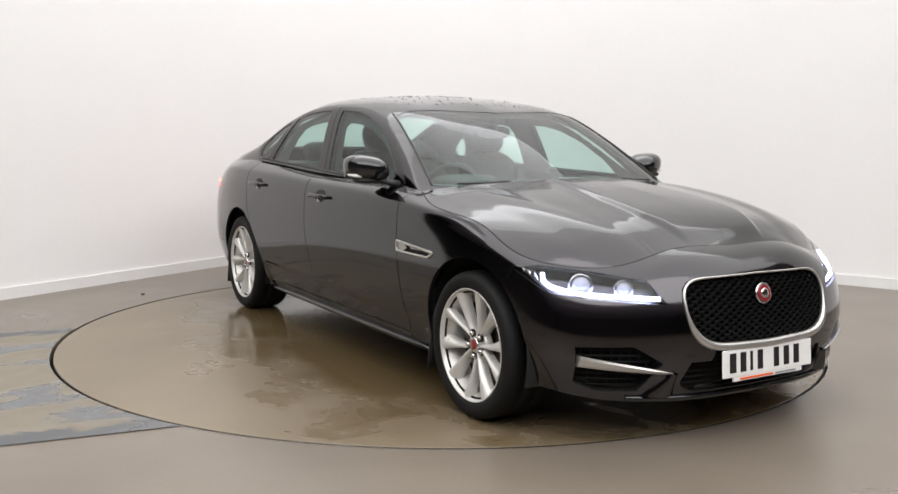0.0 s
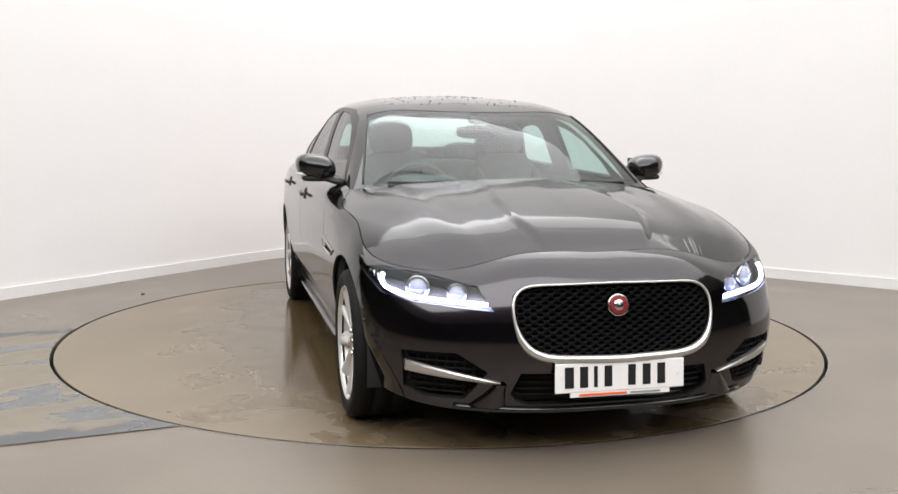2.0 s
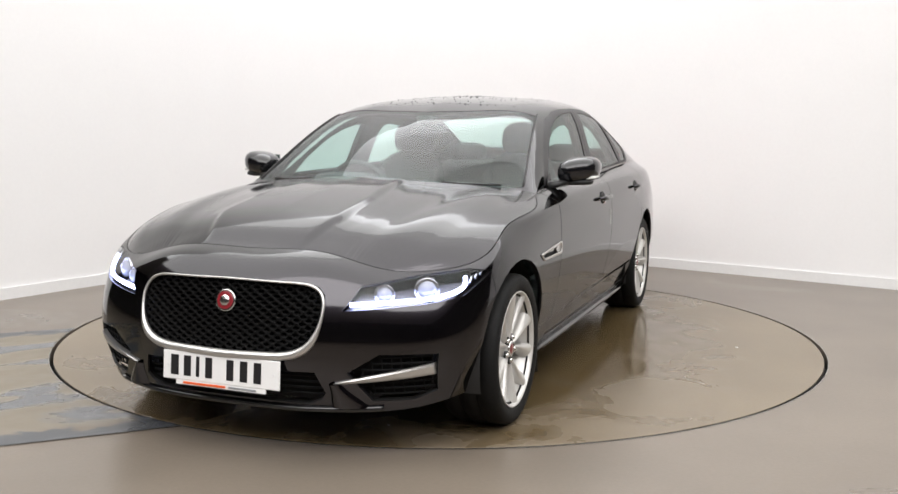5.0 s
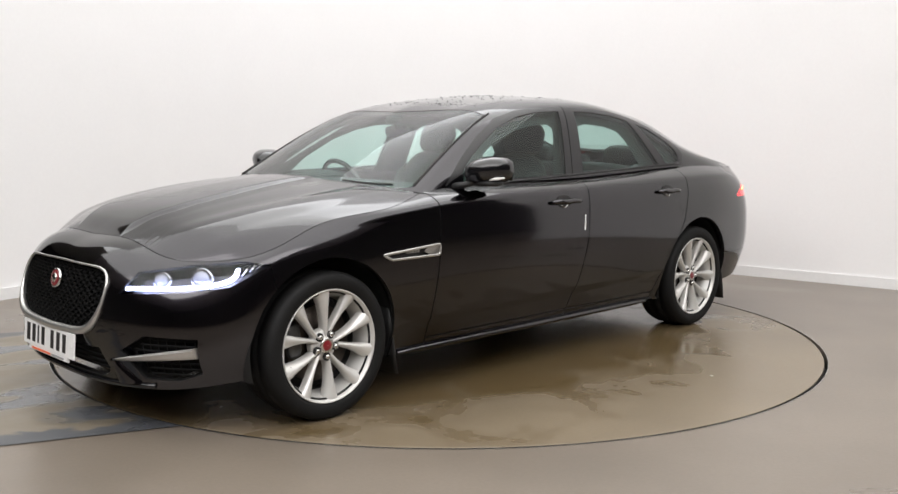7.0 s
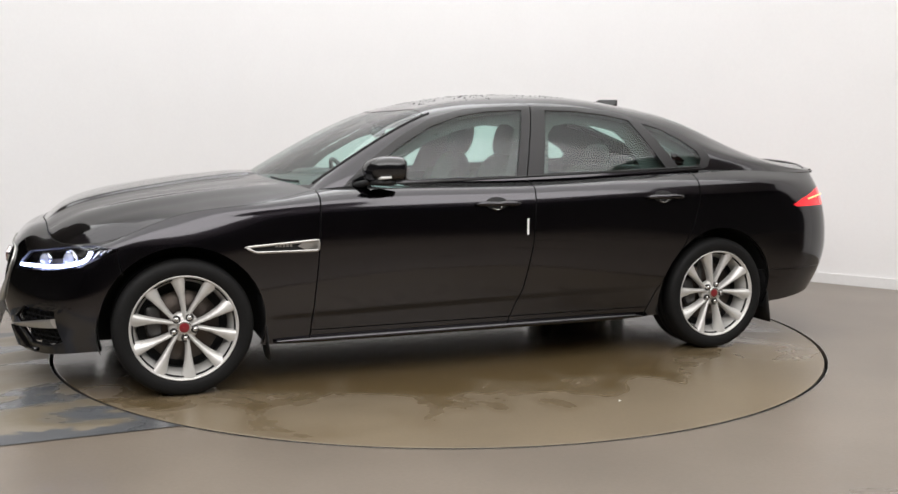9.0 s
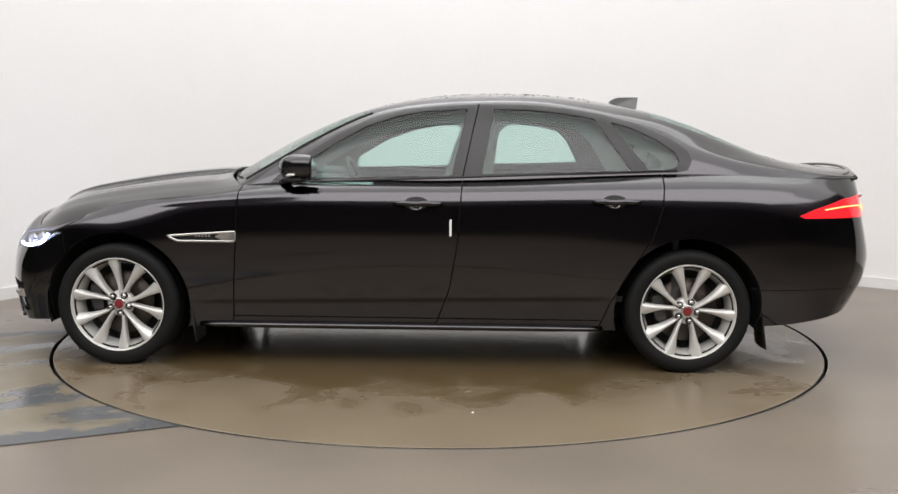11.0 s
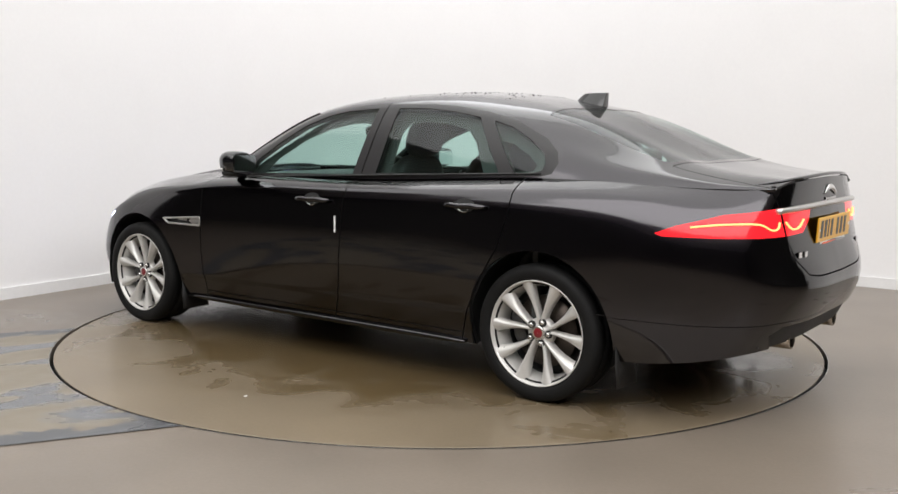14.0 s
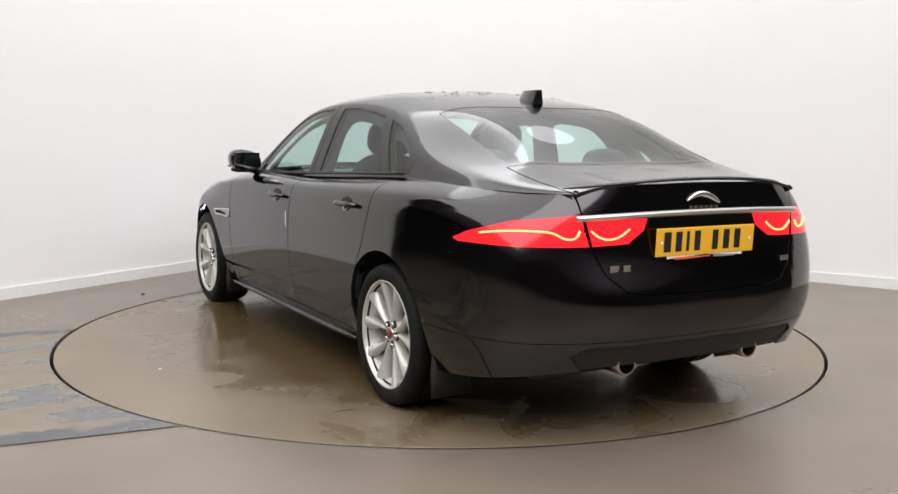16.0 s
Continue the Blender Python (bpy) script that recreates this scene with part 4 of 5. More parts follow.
bmesh.ops.recalc_face_normals(bm, faces=bm.faces[:])
pair("fog_blade", bm, M_SATIN, vents, "satin silver blade across the intake", smooth=False)
# sculpted foot of the bumper between the middle and the side intakes
bm = bmesh.new()
rows = []
for k in range(9):
    t = k / 8
    z = .300 - .095 * t
    yc, hw = .445 + .045 * t, .026 + .055 * t ** 1.2
    rows.append([bm.verts.new(on_front(yc + dy * hw, z, lf)) for dy, lf in ((-1.15, -.014), (-.85, .004), (-.2, .018 + .014 * t), (.6, .010 + .006 * t), (1.0, -.012))])
for r0, r1 in zip(rows, rows[1:]):
    for i in range(4):
        bm.faces.new((r0[i], r0[i + 1], r1[i + 1], r1[i]))
bmesh.ops.recalc_face_normals(bm, faces=bm.faces[:])
pair("bumper_foot", bm, M_PAINT, front_bumper, smooth=True)
# gloss lip under the bumper
lip = [(y, .178 + .02 * (abs(y) / .7) ** 2) for y in np.linspace(-.60, .60, 41)]
part("front_lip", tube_bm([on_front(y, z + .03, -.004) + Vector((0, 0, -.02)) for y, z in lip], .011, 8), M_GLOSSBLACK, front_bumper)

lamps = piece("headlamp", shell, lambda n, c: n == LAMP, M_LENS, car, "two", inward=0.002, label="headlamp with clear cover and bright white light guide")
for ob in lamps:
    ob.visible_shadow = False
bm_h = piece("lamp_housing", shell, lambda n, c: n == LAMP, M_LAMPBODY, lamps[0], "two", inward=0.07)
bm_h[1].parent = lamps[1]


def near_shell(p_, lift):
    q, nn, _, _ = SIDE_TREE.find_nearest(Vector(p_))
    if nn.dot(q - Vector((0, 0, .5))) < 0:
        nn = -nn
    return q + nn * lift


GUIDE = [(2.175, .485, .594), (2.11, .61, .602), (2.03, .735, .614), (1.965, .80, .626), (1.915, .838, .645), (1.888, .840, .668), (1.880, .832, .692)]
gp = natural(np.arange(7.0), np.array(GUIDE), np.linspace(0, 6, 40))
pair("light_guide", tube_bm([near_shell(q, -.011) for q in gp], .0085, 8), M_DRL, lamps, "glowing white light guide")
for spot, rad in (((2.080, .585, .648), .034), ((1.975, .715, .668), .042)):
    q = near_shell(spot, -.055)
    nrm = Vector((.86, .48, .05))
    pair("lamp_reflector", disc_bm(q, nrm, rad * 1.16, .018, 32), M_REFLECT, lamps, "chrome ring round the projector")
    pair("lamp_lens", disc_bm(q + nrm * .017, nrm, rad * .86, .006, 32, .018), M_BULB, lamps, "lit projector lens")
bms = [tube_bm([near_shell((1.86 - .03 * k, .845 + .008 * k, .652 + .012 * k), -.02), near_shell((1.84 - .03 * k, .845 + .006 * k, .705), -.02)], .006, 6) for k in range(3)]
pair("indicator_rib", merged(bms), M_REFLECT, lamps)

# ------------------------------------------------ number plates: their characters are plain bars
GLYPHS = [-.205, -.147, -.100, -.050, .045, .105, .165]
WIDE = [.044, .040, .018, .038, .038, .040, .040]


def number_plate(parent_name, base, mat, lean, turn, label):
    m = Matrix.Translation(base) @ pose(0, 0, 0, 0, 0, turn) @ pose(0, 0, 0, 0, lean, 0)
    pl_ = part(parent_name, box_bm(0, 0, 0, .008, .520, .111, m), mat, car, label, smooth=False)
    bevel_edges(pl_, .004, 2)
    part("plate_surround", box_bm(-.002, 0, -.063, .008, .40, .020, m), M_PLATEW, pl_, smooth=False)
    part("plate_print", box_bm(.003, -.07, -.0645, .004, .19, .008, m), M_ORANGE, pl_, smooth=False)
    part("plate_print", box_bm(.003, .10, -.0645, .004, .12, .007, m), M_GREYPRINT, pl_, smooth=False)
    for y, w in zip(GLYPHS, WIDE):
        part("plate_bar", box_bm(.0045, y, .002, .002, w * .80, .078, m), M_INK, pl_, smooth=False)
    for y in (-.235, .235):
        part("plate_screw", disc_bm(m @ Vector((.003, y, 0)), m.to_3x3() @ Vector((1, 0, 0)), .006, .003, 12), M_SKIRT, pl_)


number_plate("number_plate", Vector((2.299, 0, .331)), M_PLATEW, -4, 0, "white front number plate with dark bars")
number_plate("number_plate", on_back(0, .812, .012), M_PLATEY, 3, 180, "yellow rear number plate with dark bars")

# ------------------------------------------------ wings, doors and sills
v1 = piece("wing_vent", shell, lambda n, c: n == FENDER_VENT, M_BLACK, fenders[0], "two", inward=0.012, label="silver-framed side vent in the front wing")
v1[1].parent = fenders[1]
loop = dense(VENT_SIDE, 48)
bm = tube_bm([on_side(x, z, .003) for x, z in loop], .0065, 8, .6, (0, 1, 0), close=True)
pair("vent_frame", bm, M_SATIN, v1, "satin silver vent frame")
pts_ = [on_side(x, z, 0) for x, z in ((.853, .664), (.853, .710), (.93, .702), (.955, .686), (.91, .664))]
bm = bmesh.new()
bm.faces.new([bm.verts.new(q + Vector((0, .002, 0))) for q in pts_])
bmesh.ops.solidify(bm, geom=bm.faces[:], thickness=.006)
pair("vent_plate", bm, M_SATIN, v1, smooth=False)
bms = [box_bm(*(on_side(.985 + k * .017, .690, -.004)), .011, .004, .012) for k in range(5)]
pair("vent_bar", merged(bms), M_SATIN, v1, "small silver bar lettering", smooth=False)

for doors, xa, xb, zc in ((front_doors, -.215, .035, .868), (rear_doors, -1.215, -.975, .886)):
    xs = np.linspace(xa, xb, 15)
    bm = tube_bm([on_side(x, zc - .0015 * math.sin(k), .030 - .020 * abs(2 * k / 14 - 1) ** 6) for k, x in enumerate(xs)], [.0135 * (1 - .5 * abs(2 * k / 14 - 1) ** 5) for k in range(15)], 10, 1.0, (0, 1, 0))
    pair("door_handle", bm, M_PAINT, doors)
    # flat black ellipse that stands for the shaded hollow behind the handle
    bm = bmesh.new()
    c0 = (xa + xb) / 2 + .01
    o_ = bm.verts.new(on_side(c0, zc, .002))
    vs = [bm.verts.new(on_side(c0 + .062 * math.cos(a), zc + .033 * math.sin(a), .003)) for a in np.linspace(0, 2 * math.pi, 24, endpoint=False)]
    for k in range(24):
        bm.faces.new((o_, vs[k], vs[(k + 1) % 24]))
    pair("handle_cup", bm, M_BLACK, doors)
    bm = tube_bm([on_side(c0 + .03 * math.cos(a), zc - .006 + .026 * math.sin(a), .006) for a in np.linspace(math.pi * 1.15, math.pi * 1.85, 9)], .003, 6)
    pair("handle_rim", bm, M_CHROME, doors)

# bright side strip under the windows, sill edge
bm = tube_bm([on_side(x, float(np.interp(x, [-1.42, -1.1, -.3, .60], [1.043, 1.030, .997, .962])), .002, ROOF_TREE) for x in np.linspace(.62, -1.42, 40)], .0075, 8, .7)
pair("waist_seal", bm, M_SEAL_SHADE, car)
bm = tube_bm([on_side(x, .215, .008) for x in np.linspace(1.06, -1.05, 24)], [.02 * (1 - .5 * (abs(k - 11.5) / 11.5) ** 8) for k in range(24)], 8, .8, (0, 0, 1))
pair("sill_blade", bm, M_PAINT, car)
part("door_tape", box_bm(*(on_side(-.256, .745, .002)), .011, .002, .085, None), M_TAPE, front_doors[0], "strip of white tape", smooth=False)

# door mirrors
mir = cushion_bm(.545, .935, 1.042, .225, .205, .135, None, 2.5, 32, 18)
for q in mir.verts:
    q.co.x += .045 * ((1.03 - q.co.y) / .2) - .06
    q.co.z += .012 * (q.co.y - .935) / .1
    if q.co.x < .445:
        q.co.x = .445 + (q.co.x - .445) * .12
mirrors = pair("door_mirror", mir, M_GLOSSBLACK, car, "gloss black door mirror with clear indicator strip")
pair("mirror_foot", merged([tube_bm([(.615, .80, .962), (.60, .85, .974), (.555, .90, .992)], [.035, .027, .03], 10, .6), cushion_bm(.53, .925, .985, .12, .17, .035, None, 3, 20, 8)]), M_BLACK, mirrors)
pair("mirror_indicator", tube_bm([(.52, 1.038, 1.012), (.555, 1.017, 1.008), (.575, .96, 1.003), (.582, .90, 1.0)], [.005, .008, .008, .004], 8), M_INDIC, mirrors, "clear indicator strip")
pair("mirror_glass", box_bm(.440, .940, 1.043, .006, .160, .094, None), M_MIRROR, mirrors, smooth=False)
bm = bmesh.new()
bm.faces.new([bm.verts.new(on_side(x, z, .004, ROOF_TREE)) for x, z in ((.700, .956), (.575, .962), (.535, 1.030), (.640, .990))])
bmesh.ops.solidify(bm, geom=bm.faces[:], thickness=.008)
pair("mirror_triangle", bm, M_GLOSSBLACK, car, smooth=False)

# ------------------------------------------------ wheels


wheel = new("wheel")
wheel.parent = car
tagged(wheel, "silver ten-spoke alloy wheel with black low-profile tyre")
R_T = 0.320
bm = lathe_bm([(.226, .095), (.245, .110), (.252, .119), (.262, .123), (.280, .126), (.298, .124), (.310, .116), (R_T - .003, .104), (R_T, .088), (R_T, .045), (R_T - .007, .042), (R_T - .007, .034), (R_T, .031), (R_T, -.031), (R_T - .007, -.034), (R_T - .007, -.042), (R_T, -.045), (R_T, -.09), (.308, -.117), (.270, -.122), (.222, -.10)], 72)
part("tyre", bm, M_TYRE, wheel, "black low-profile tyre")
bm = lathe_bm([(.2400, .098), (.2470, .1165), (.2452, .1195), (.2405, .1175), (.2360, .106), (.2270, .085), (.2170, .060), (.2090, .030), (.2060, -.09)], 72)
part("rim_barrel", bm, M_RIM, wheel)
# darker inner barrel, the shade behind the spokes put into its colour
part("barrel_shade", lathe_bm([(.2070, .012), (.2040, -.09), (.10, -.092)], 48), M_RIMDARK, wheel)
part("brake_disc", lathe_bm([(.06, .024), (.165, .026), (.167, .02), (.167, .0), (.06, .0)], 48), M_DISC, wheel, "dull steel brake disc")
cal = cushion_bm(.13, .025, .04, .07, .05, .15, None, 4)
part("brake_caliper", cal, M_RIMDARK, wheel)
# black disc added to block the view through the wheel
part("wheel_back", lathe_bm([(.206, -.03), (.001, -.031)], 32), M_BLACK, wheel)

ST_R = [.030, .055, .090, .125, .160, .192, .218, .2375]
ST_A = [.0115, .0110, .0110, .0120, .0145, .0185, .0220, .0240]  # on the straight side of a spoke
ST_B = [.0115, .0110, .0115, .0150, .0215, .0310, .0410, .0500]  # on the side that flares
ST_Y = [.080, .085, .090, .095, .100, .105, .108, .110]
for k in range(10):
    bm = bmesh.new()
    sgn = 1 if k % 2 else -1
    a0 = 2 * math.pi * k / 10 + math.pi / 2 - .02 * sgn
    rows = []
    for r, wa, wb, y in zip(ST_R, ST_A, ST_B, ST_Y):
        a = a0 - sgn * .13 * ((.2375 - r) / .2) ** 2
        er, et = Vector((math.cos(a), 0, math.sin(a))), Vector((-math.sin(a), 0, math.cos(a))) * sgn
        sec = ((-wa, y - .040), (-wa, y - .012), (-wa * .75, y - .002), (-wa * .15, y + .003), (wb * .35, y - .002), (wb * .80, y - .013), (wb, y - .024), (wb, y - .044))
        rows.append([bm.verts.new(er * r + et * q + Vector((0, yy, 0))) for q, yy in sec])
    for r0, r1 in zip(rows, rows[1:]):
        for i in range(7):
            bm.faces.new((r0[i], r1[i], r1[i + 1], r0[i + 1]))
    bmesh.ops.recalc_face_normals(bm, faces=bm.faces[:])
    part("spoke", bm, M_RIM, wheel)
part("hub", lathe_bm([(.070, .04), (.069, .066), (.062, .074), (.050, .076), (.036, .080), (.034, .086), (.001, .086)], 40), M_RIM, wheel)
part("centre_cap", lathe_bm([(.0335, .086), (.0335, .093), (.030, .0955), (.0225, .0942)], 32), M_CHROME, wheel)
part("cap_enamel", lathe_bm([(.0240, .093), (.018, .0955), (.001, .0965)], 32), M_RED, wheel, "red centre cap enamel")
for k in range(5):
    a = 2 * math.pi * k / 5 + math.pi / 2 + math.pi / 5
    # black ring for the shade in the hole round each nut
    bm = lathe_bm([(.0185, .080), (.0185, .0885), (.016, .0888), (.008, .082)], 18)
    bm.transform(pose(.051 * math.cos(a), -.001, .051 * math.sin(a)))
    part("nut_recess", bm, M_BLACK, wheel)
    bm = lathe_bm([(.0115, .080), (.0115, .094), (.008, .098), (.001, .098)], 6)
    bm.transform(pose(.051 * math.cos(a), -.001, .051 * math.sin(a)))
    part("wheel_nut", bm, M_CHROME, wheel)
bm = tube_bm([(.205, .082, -.05), (.196, .098, -.048)], .004, 8)
part("valve", bm, M_BLACK, wheel)
for ob in wheel.children:
    w = bmesh.new()
    w.from_mesh(ob.data)
    bmesh.ops.recalc_face_normals(w, faces=w.faces[:])
    w.to_mesh(ob.data)
    w.free()
WY = .800
for x, y, spin in ((-HUB_X, WY, 14), (HUB_X, -WY, -9), (-HUB_X, -WY, 21)):
    copy_thing(wheel, pose(x, y, R_T) @ pose(0, 0, 0, 0, spin, 0 if y > 0 else 180))
wheel.matrix_basis = pose(HUB_X, WY, R_T) @ pose(0, 0, 0, 0, 5, 0)

# wheel wells and the underside
for x in (HUB_X, -HUB_X):
    bm = lathe_bm([(ARCH_R + .004, .885), (ARCH_R + .012, .84), (ARCH_R + .014, .54), (.05, .53)], 48)
    bm.transform(pose(x, 0, HUB_Z))
    geom = bm.verts[:] + bm.edges[:] + bm.faces[:]
    bmesh.ops.bisect_plane(bm, geom=geom, plane_co=(0, 0, .215), plane_no=(0, 0, -1), clear_outer=True)
    pair("wheel_arch_liner", bm, M_BLACK, car)
    fx = x - .385 if x > 0 else x - .392
    bm = tube_bm([(fx + .012, .79, .43), (fx + .004, .795, .32), (fx - .004, .80, .22), (fx - .018, .80, .125)], [.085, .092, .098, .10], 12, .085, (1, 0, 0))
    flaps = pair("mud_flap", bm, M_BLACK, car, "black rubber mud flap")
part("underbody", merged([box_bm(0, 0, .235, 2.0, 1.62, .09), box_bm(0, 0, .26, 4.2, 1.06, .10), box_bm(2.02, 0, .25, .26, .90, .07), box_bm(-2.2, 0, .36, .40, 1.25, .06)]), M_BLACK, car, smooth=False)

# ------------------------------------------------ tail
tails = piece("tail_lamp", shell, lambda n, c: n == TAIL, M_REDLENS, car, "two", thick=.01, label="lit red tail lamp wrapping the rear corner")
inner = piece("boot_lamp", shell, lambda n, c: n == TAIL_IN, M_REDLENS, boot, "two", thick=.01, label="lit red tail lamp in the boot lid")
piece("lamp_backing", shell, lambda n, c: n in (TAIL, TAIL_IN), M_BLACK, car, "two", inward=0.03)
g1 = [(-2.17, .84, .846), (-2.28, .79, .860), (-2.37, .73, .866), (-2.42, .68, .862), (-2.45, .65, .846), (-2.47, .62, .840), (-2.485, .60, .850), (-2.49, .585, .872)]
p1 = natural(np.arange(8.0), np.array(g1), np.linspace(0, 7, 36))
pair("tail_light_guide", tube_bm([near_shell(q, .0015) for q in p1], [.0065] * 36, 6, .6), M_REDGLOW, tails, "glowing orange-red light band")
g2 = [(.530, .866), (.505, .845), (.47, .832), (.43, .834), (.395, .848), (.365, .868)]
p2 = natural(np.arange(6.0), np.array(g2), np.linspace(0, 5, 24))
pair("tail_light_guide", tube_bm([on_back(y, z, .0015) for y, z in p2], [.0065] * 24, 6, .6), M_REDGLOW, inner, "glowing orange-red light band")
part("boot_trim_bar", tube_bm([on_back(y, .912 + .012 * (1 - (y / .56) ** 2), .004) for y in np.linspace(-.585, .585, 41)], .0145, 8, .9), M_SATIN, boot, "satin silver bar across the boot lid")
lipz = np.linspace(-.585, .585, 41)
part("spoiler_lip", tube_bm([(-2.478 + .10 * (y / .585) ** 4 + .03 * (y / .585) ** 2, y, 1.056 - .036 * (y / .585) ** 2) for y in lipz], [.016 * (1 - .75 * abs(y / .585) ** 8) for y in lipz], 10, .5), M_PAINT, boot)
# silver emblem as a plain swept shape, and bars for the lettering below it
cat = [(.086, .968), (.055, .986), (.015, .996), (-.03, .988), (-.065, .972), (-.088, .958)]
cp = natural(np.arange(6.0), np.array(cat), np.linspace(0, 5, 24))
part("boot_emblem", tube_bm([on_back(y, z, .004) for y, z in cp], [.004 + .010 * math.sin(math.pi * k / 23) for k in range(24)], 8, .8, (1, 0, 0)), M_CHROME, boot, "silver swept emblem")
for k in range(6):
    part("letter_bar", box_bm(*(on_back(.068 - k * .027, .944, .003)), .004, .019, .012), M_CHROME, boot, smooth=False)
for y, w in ((.452, .042), (.398, .034)):
    part("model_bar", box_bm(*(on_back(y, .722, .003)), .005, w, .024), M_CHROME, boot, smooth=False)
for y, w in ((-.440, .016), (-.462, .016), (-.482, .012)):
    part("model_bar", box_bm(*(on_back(y, .715, .003)), .005, w, .022), M_CHROME, boot, smooth=False)
for y in (.333, -.333):
    bm = lathe_bm([(.038, .0), (.044, .0), (.046, -.004), (.046, -.16), (.030, -.16), (.036, -.02), (.038, .0)], 32)
    bm.transform(pose(-2.455, y, .330) @ pose(0, 0, 0, 0, 0, 90))
    part("exhaust_tip", bm, M_PIPE, rear_bumper, "round metal exhaust tip")
    bm = lathe_bm([(.034, -.06), (.001, -.061)], 24)
    bm.transform(pose(-2.455, y, .330) @ pose(0, 0, 0, 0, 0, 90))
    part("exhaust_bore", bm, M_BLACK, rear_bumper)

# roof aerial, wipers, water beads
bm = bmesh.new()
base_ = [(-1.155, .004), (-1.20, .028), (-1.325, .032), (-1.325, -.032), (-1.20, -.028), (-1.155, -.004)]
lo_v = [bm.verts.new(on_top(x, y, -.004)) for x, y in base_]
hi_v = [bm.verts.new((x_, y * .5, z_)) for (x, y), (x_, z_) in zip(base_, ((-1.180, 1.424), (-1.215, 1.440), (-1.336, 1.441), (-1.336, 1.441), (-1.215, 1.440), (-1.180, 1.424)))]
for k in range(6):
    bm.faces.new((lo_v[k], lo_v[(k + 1) % 6], hi_v[(k + 1) % 6], hi_v[k]))
bm.faces.new(hi_v)
bmesh.ops.recalc_face_normals(bm, faces=bm.faces[:])
bevel_edges(part("roof_aerial", bm, M_GLOSSBLACK, car, "black shark-fin roof aerial"), .006, 3)
for a, b in (((.965, .36), (.880, .64)), ((.965, -.36), (.885, -.62))):
    pts_ = [on_top(a[0] + (b[0] - a[0]) * t + .012 * math.sin(math.pi * t), a[1] + (b[1] - a[1]) * t, .002) for t in np.linspace(0, 1, 12)]
    part("wiper", tube_bm(pts_, .005, 6), M_BLACK, car)
for s_ in (1, -1):
    pts_ = [on_top(x, s_ * (.734 - (.815 - x) * .197), .002) for x in np.linspace(.835, .175, 24)]
    part("windscreen_seal", tube_bm(pts_, .0055, 6), M_SEAL_SHADE, car)
rnd = random.Random(5)
bm = bmesh.new()
for _ in range(260):
    x, y = rnd.uniform(-1.0, .12), rnd.gauss(0, .28)
    if abs(y) > .52:
        continue
    r = rnd.uniform(.002, .0058)
    bmesh.ops.create_icosphere(bm, subdivisions=1, radius=r, matrix=Matrix.Translation(on_top(x, y, r * .1)) @ Matrix.Diagonal((rnd.uniform(.8, 1.6), rnd.uniform(.8, 1.4), .7, 1)))
tagged(part("water_beads", bm, M_WATER, car, "rain beads on the roof"), kind="stuff")

# ------------------------------------------------ cabin
for y in (.365, -.365):
    seat = part("front_seat", cushion_bm(.12, y, .50, .54, .50, .20, pose(0, 0, 0), 3.4), M_SEAT, car, "black leather front seat")
    m = pose(-.20, y, .52) @ pose(0, 0, 0, 0, -17, 0)
    part("seat_back", merged([cushion_bm(0, 0, .30, .15, .47, .62, m, 3.0), cushion_bm(.05, .19, .26, .12, .10, .46, m, 2.6), cushion_bm(.05, -.19, .26, .12, .10, .46, m, 2.6)]), M_SEAT, seat)
    part("headrest", merged([cushion_bm(-.0, 0, .700, .11, .285, .21, m, 2.8), cushion_bm(0, .06, .61, .02, .016, .10, m, 4, 8, 4), cushion_bm(0, -.06, .61, .02, .016, .10, m, 4, 8, 4)]), M_SEAT, seat)
bench = part("rear_bench", cushion_bm(-.90, 0, .50, .52, 1.26, .20, None, 4), M_SEAT, car, "black leather rear bench")
m = pose(-1.18, 0, .52) @ pose(0, 0, 0, 0, -22, 0)
part("bench_back", cushion_bm(0, 0, .26, .15, 1.28, .56, m, 4.5), M_SEAT, bench)
for y in (.36, -.36):
    part("headrest", cushion_bm(0, y, .60, .09, .26, .15, m, 3.0), M_SEAT, bench)
part("headrest", cushion_bm(0, 0, .565, .08, .22, .08, m, 3.0), M_SEAT, bench)
part("parcel_shelf", box_bm(-1.72, 0, .985, .62, 1.50, .03), M_DASH, car, smooth=False)
dash = part("dashboard", merged([cushion_bm(.70, 0, .86, .62, 1.42, .22, None, 4), cushion_bm(.56, -.365, .955, .26, .36, .10, None, 3), cushion_bm(.45, 0, .60, .40, .26, .34, None, 4)]), M_DASH, car, "dark dashboard with hooded dials")
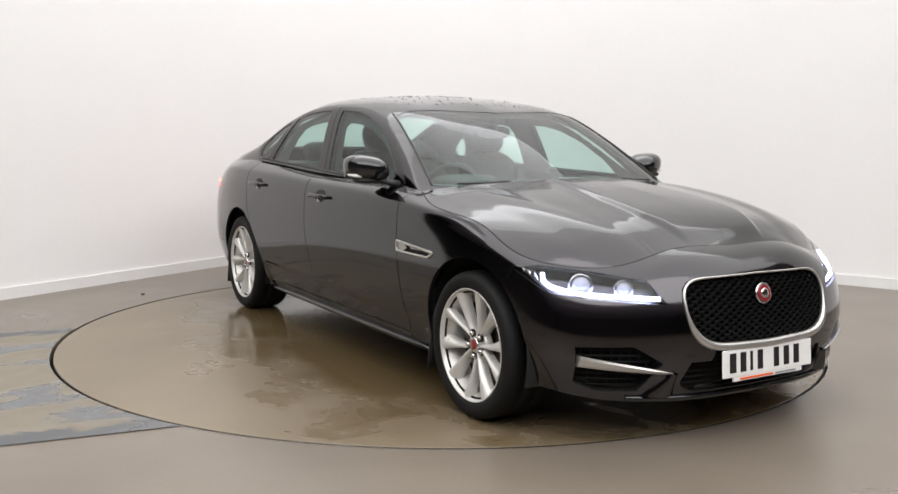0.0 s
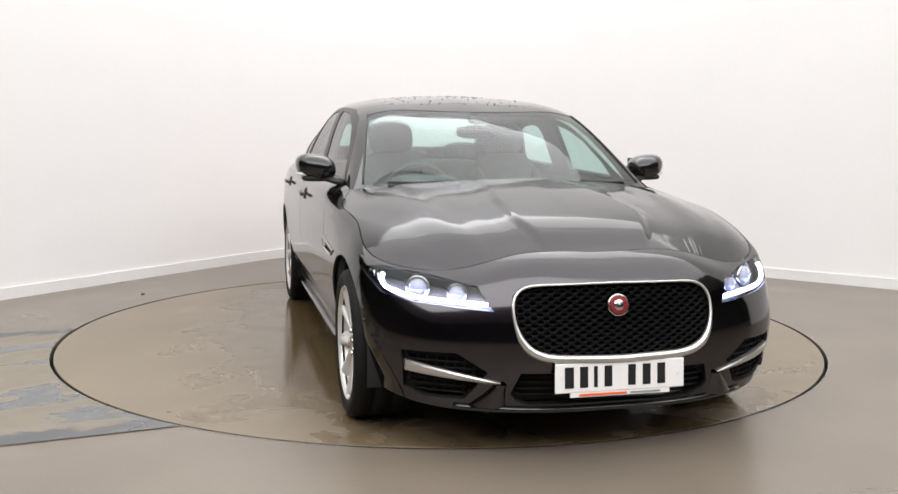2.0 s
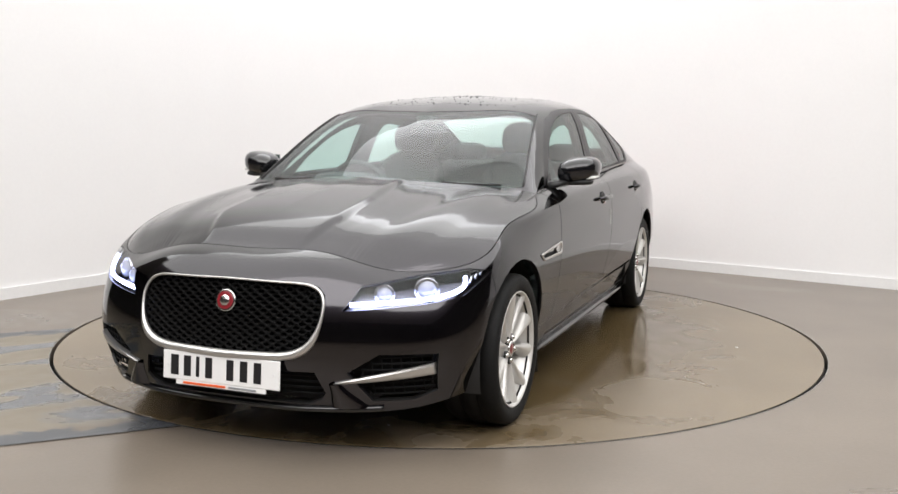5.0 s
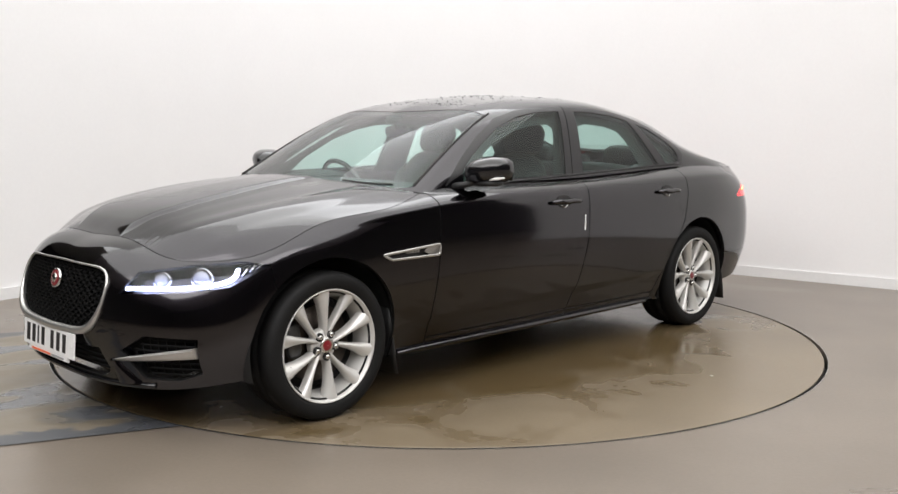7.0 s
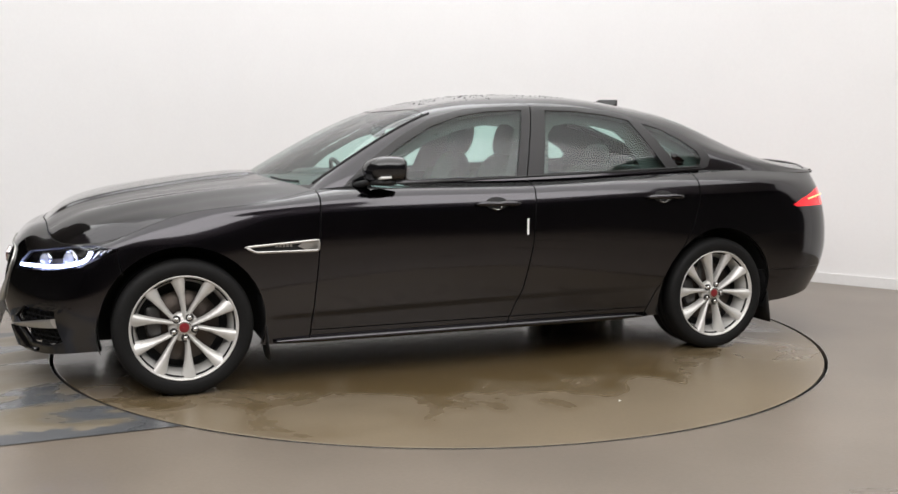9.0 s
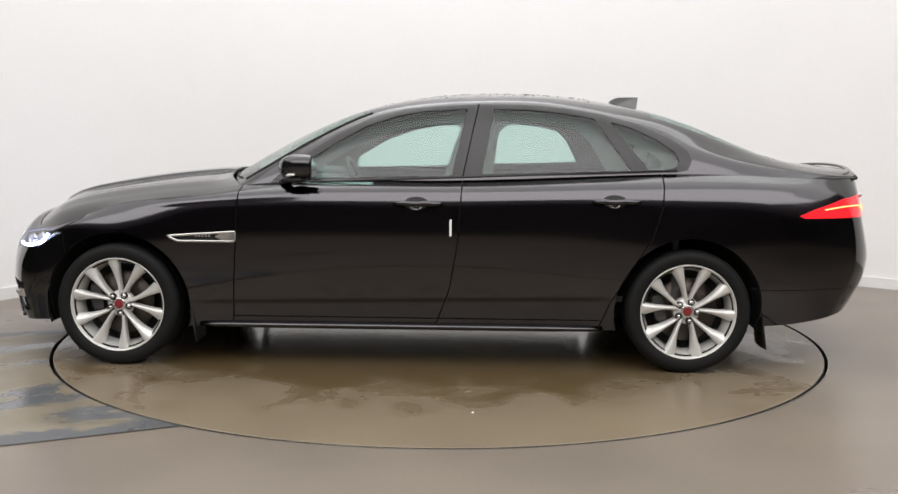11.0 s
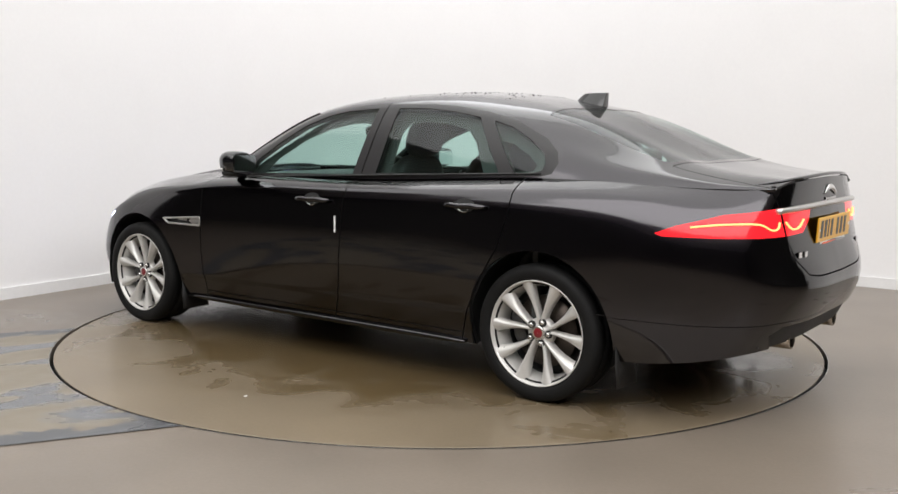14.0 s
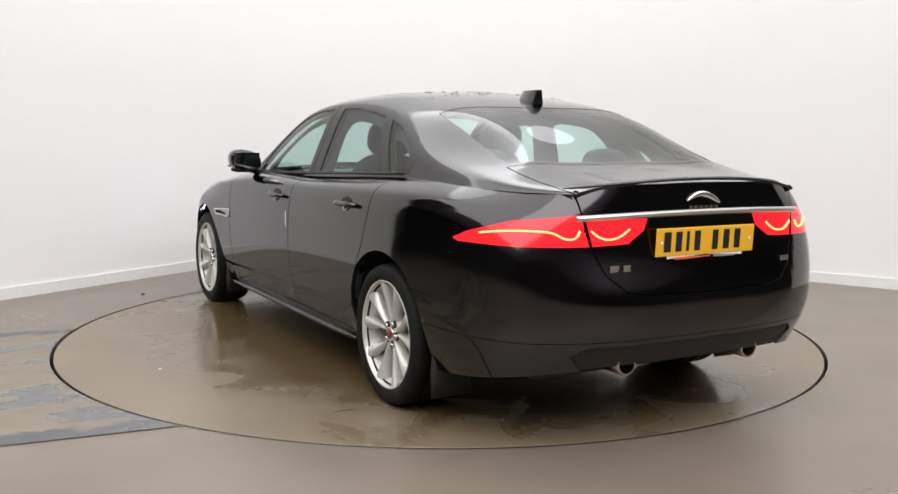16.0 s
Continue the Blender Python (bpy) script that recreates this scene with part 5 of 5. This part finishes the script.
bm = lathe_bm([(.175 + .014 * math.cos(a), .014 * math.sin(a)) for a in np.linspace(0, 2 * math.pi, 11)], 40)
mw = pose(.37, -.365, .895) @ pose(0, 0, 0, 0, 0, 90) @ pose(0, 0, 0, 24, 0, 0)
bm.transform(mw)
part("steering_wheel", bm, M_SEAT, dash)
bms = [cushion_bm(0, 0, 0, .11, .04, .10, mw, 3)] + [cushion_bm(.08 * s, 0, 0, .16, .015, .035, mw, 3) for s in (1, -1)] + [cushion_bm(0, 0, -.08, .03, .015, .16, mw, 3)]
part("steering_hub", merged(bms), M_DASH, dash)
part("cabin_floor", box_bm(-.2, 0, .36, 2.4, 1.55, .03), M_CARD, car, smooth=False)
part("front_bulkhead", box_bm(.98, 0, .62, .03, 1.5, .58), M_CARD, car, smooth=False)
part("rear_bulkhead", box_bm(-1.42, 0, .68, .03, 1.66, .62), M_CARD, car, smooth=False)
vm = part("rear_view_mirror", cushion_bm(.265, 0, 1.228, .035, .225, .072, None, 3.2), M_GLOSSBLACK, car, "interior rear-view mirror")
part("mirror_stem", merged([cushion_bm(.30, 0, 1.295, .07, .11, .05, None, 3), tube_bm([(.30, 0, 1.295), (.27, 0, 1.24)], .012, 8)]), M_DASH, vm)


# ---------------------------------------------------------------- what moves
OFF = Vector((0.170, 0.091, 0))
TURN = [(0, -59.54), (0.5, -61.36), (1, -65.06), (1.5, -70.09), (2, -76.25), (2.5, -81.95), (3, -88.16), (3.5, -93.89), (4, -100.07), (4.5, -105.79), (5, -111.75), (5.5, -117.65), (6, -123.55), (6.5, -129.45), (7, -135.37), (7.5, -141.11), (8, -147.24), (8.5, -152.85), (9, -158.91), (9.5, -164.7), (10, -170.5), (10.5, -176.3), (11, -182.1), (11.5, -187.86), (12, -193.81), (12.5, -199.42), (13, -205.51), (13.5, -211.2), (14, -217.26), (14.5, -222.97), (15, -229.16), (15.5, -234.86), (16, -241.1)]


def motions():
    walk(turntable, [(t, pose(0, 0, 0, 0, 0, a)) for t, a in TURN])
    walk(car, [(t, pose(0, 0, 0, 0, 0, a) @ pose(*OFF)) for t, a in TURN])


motions()
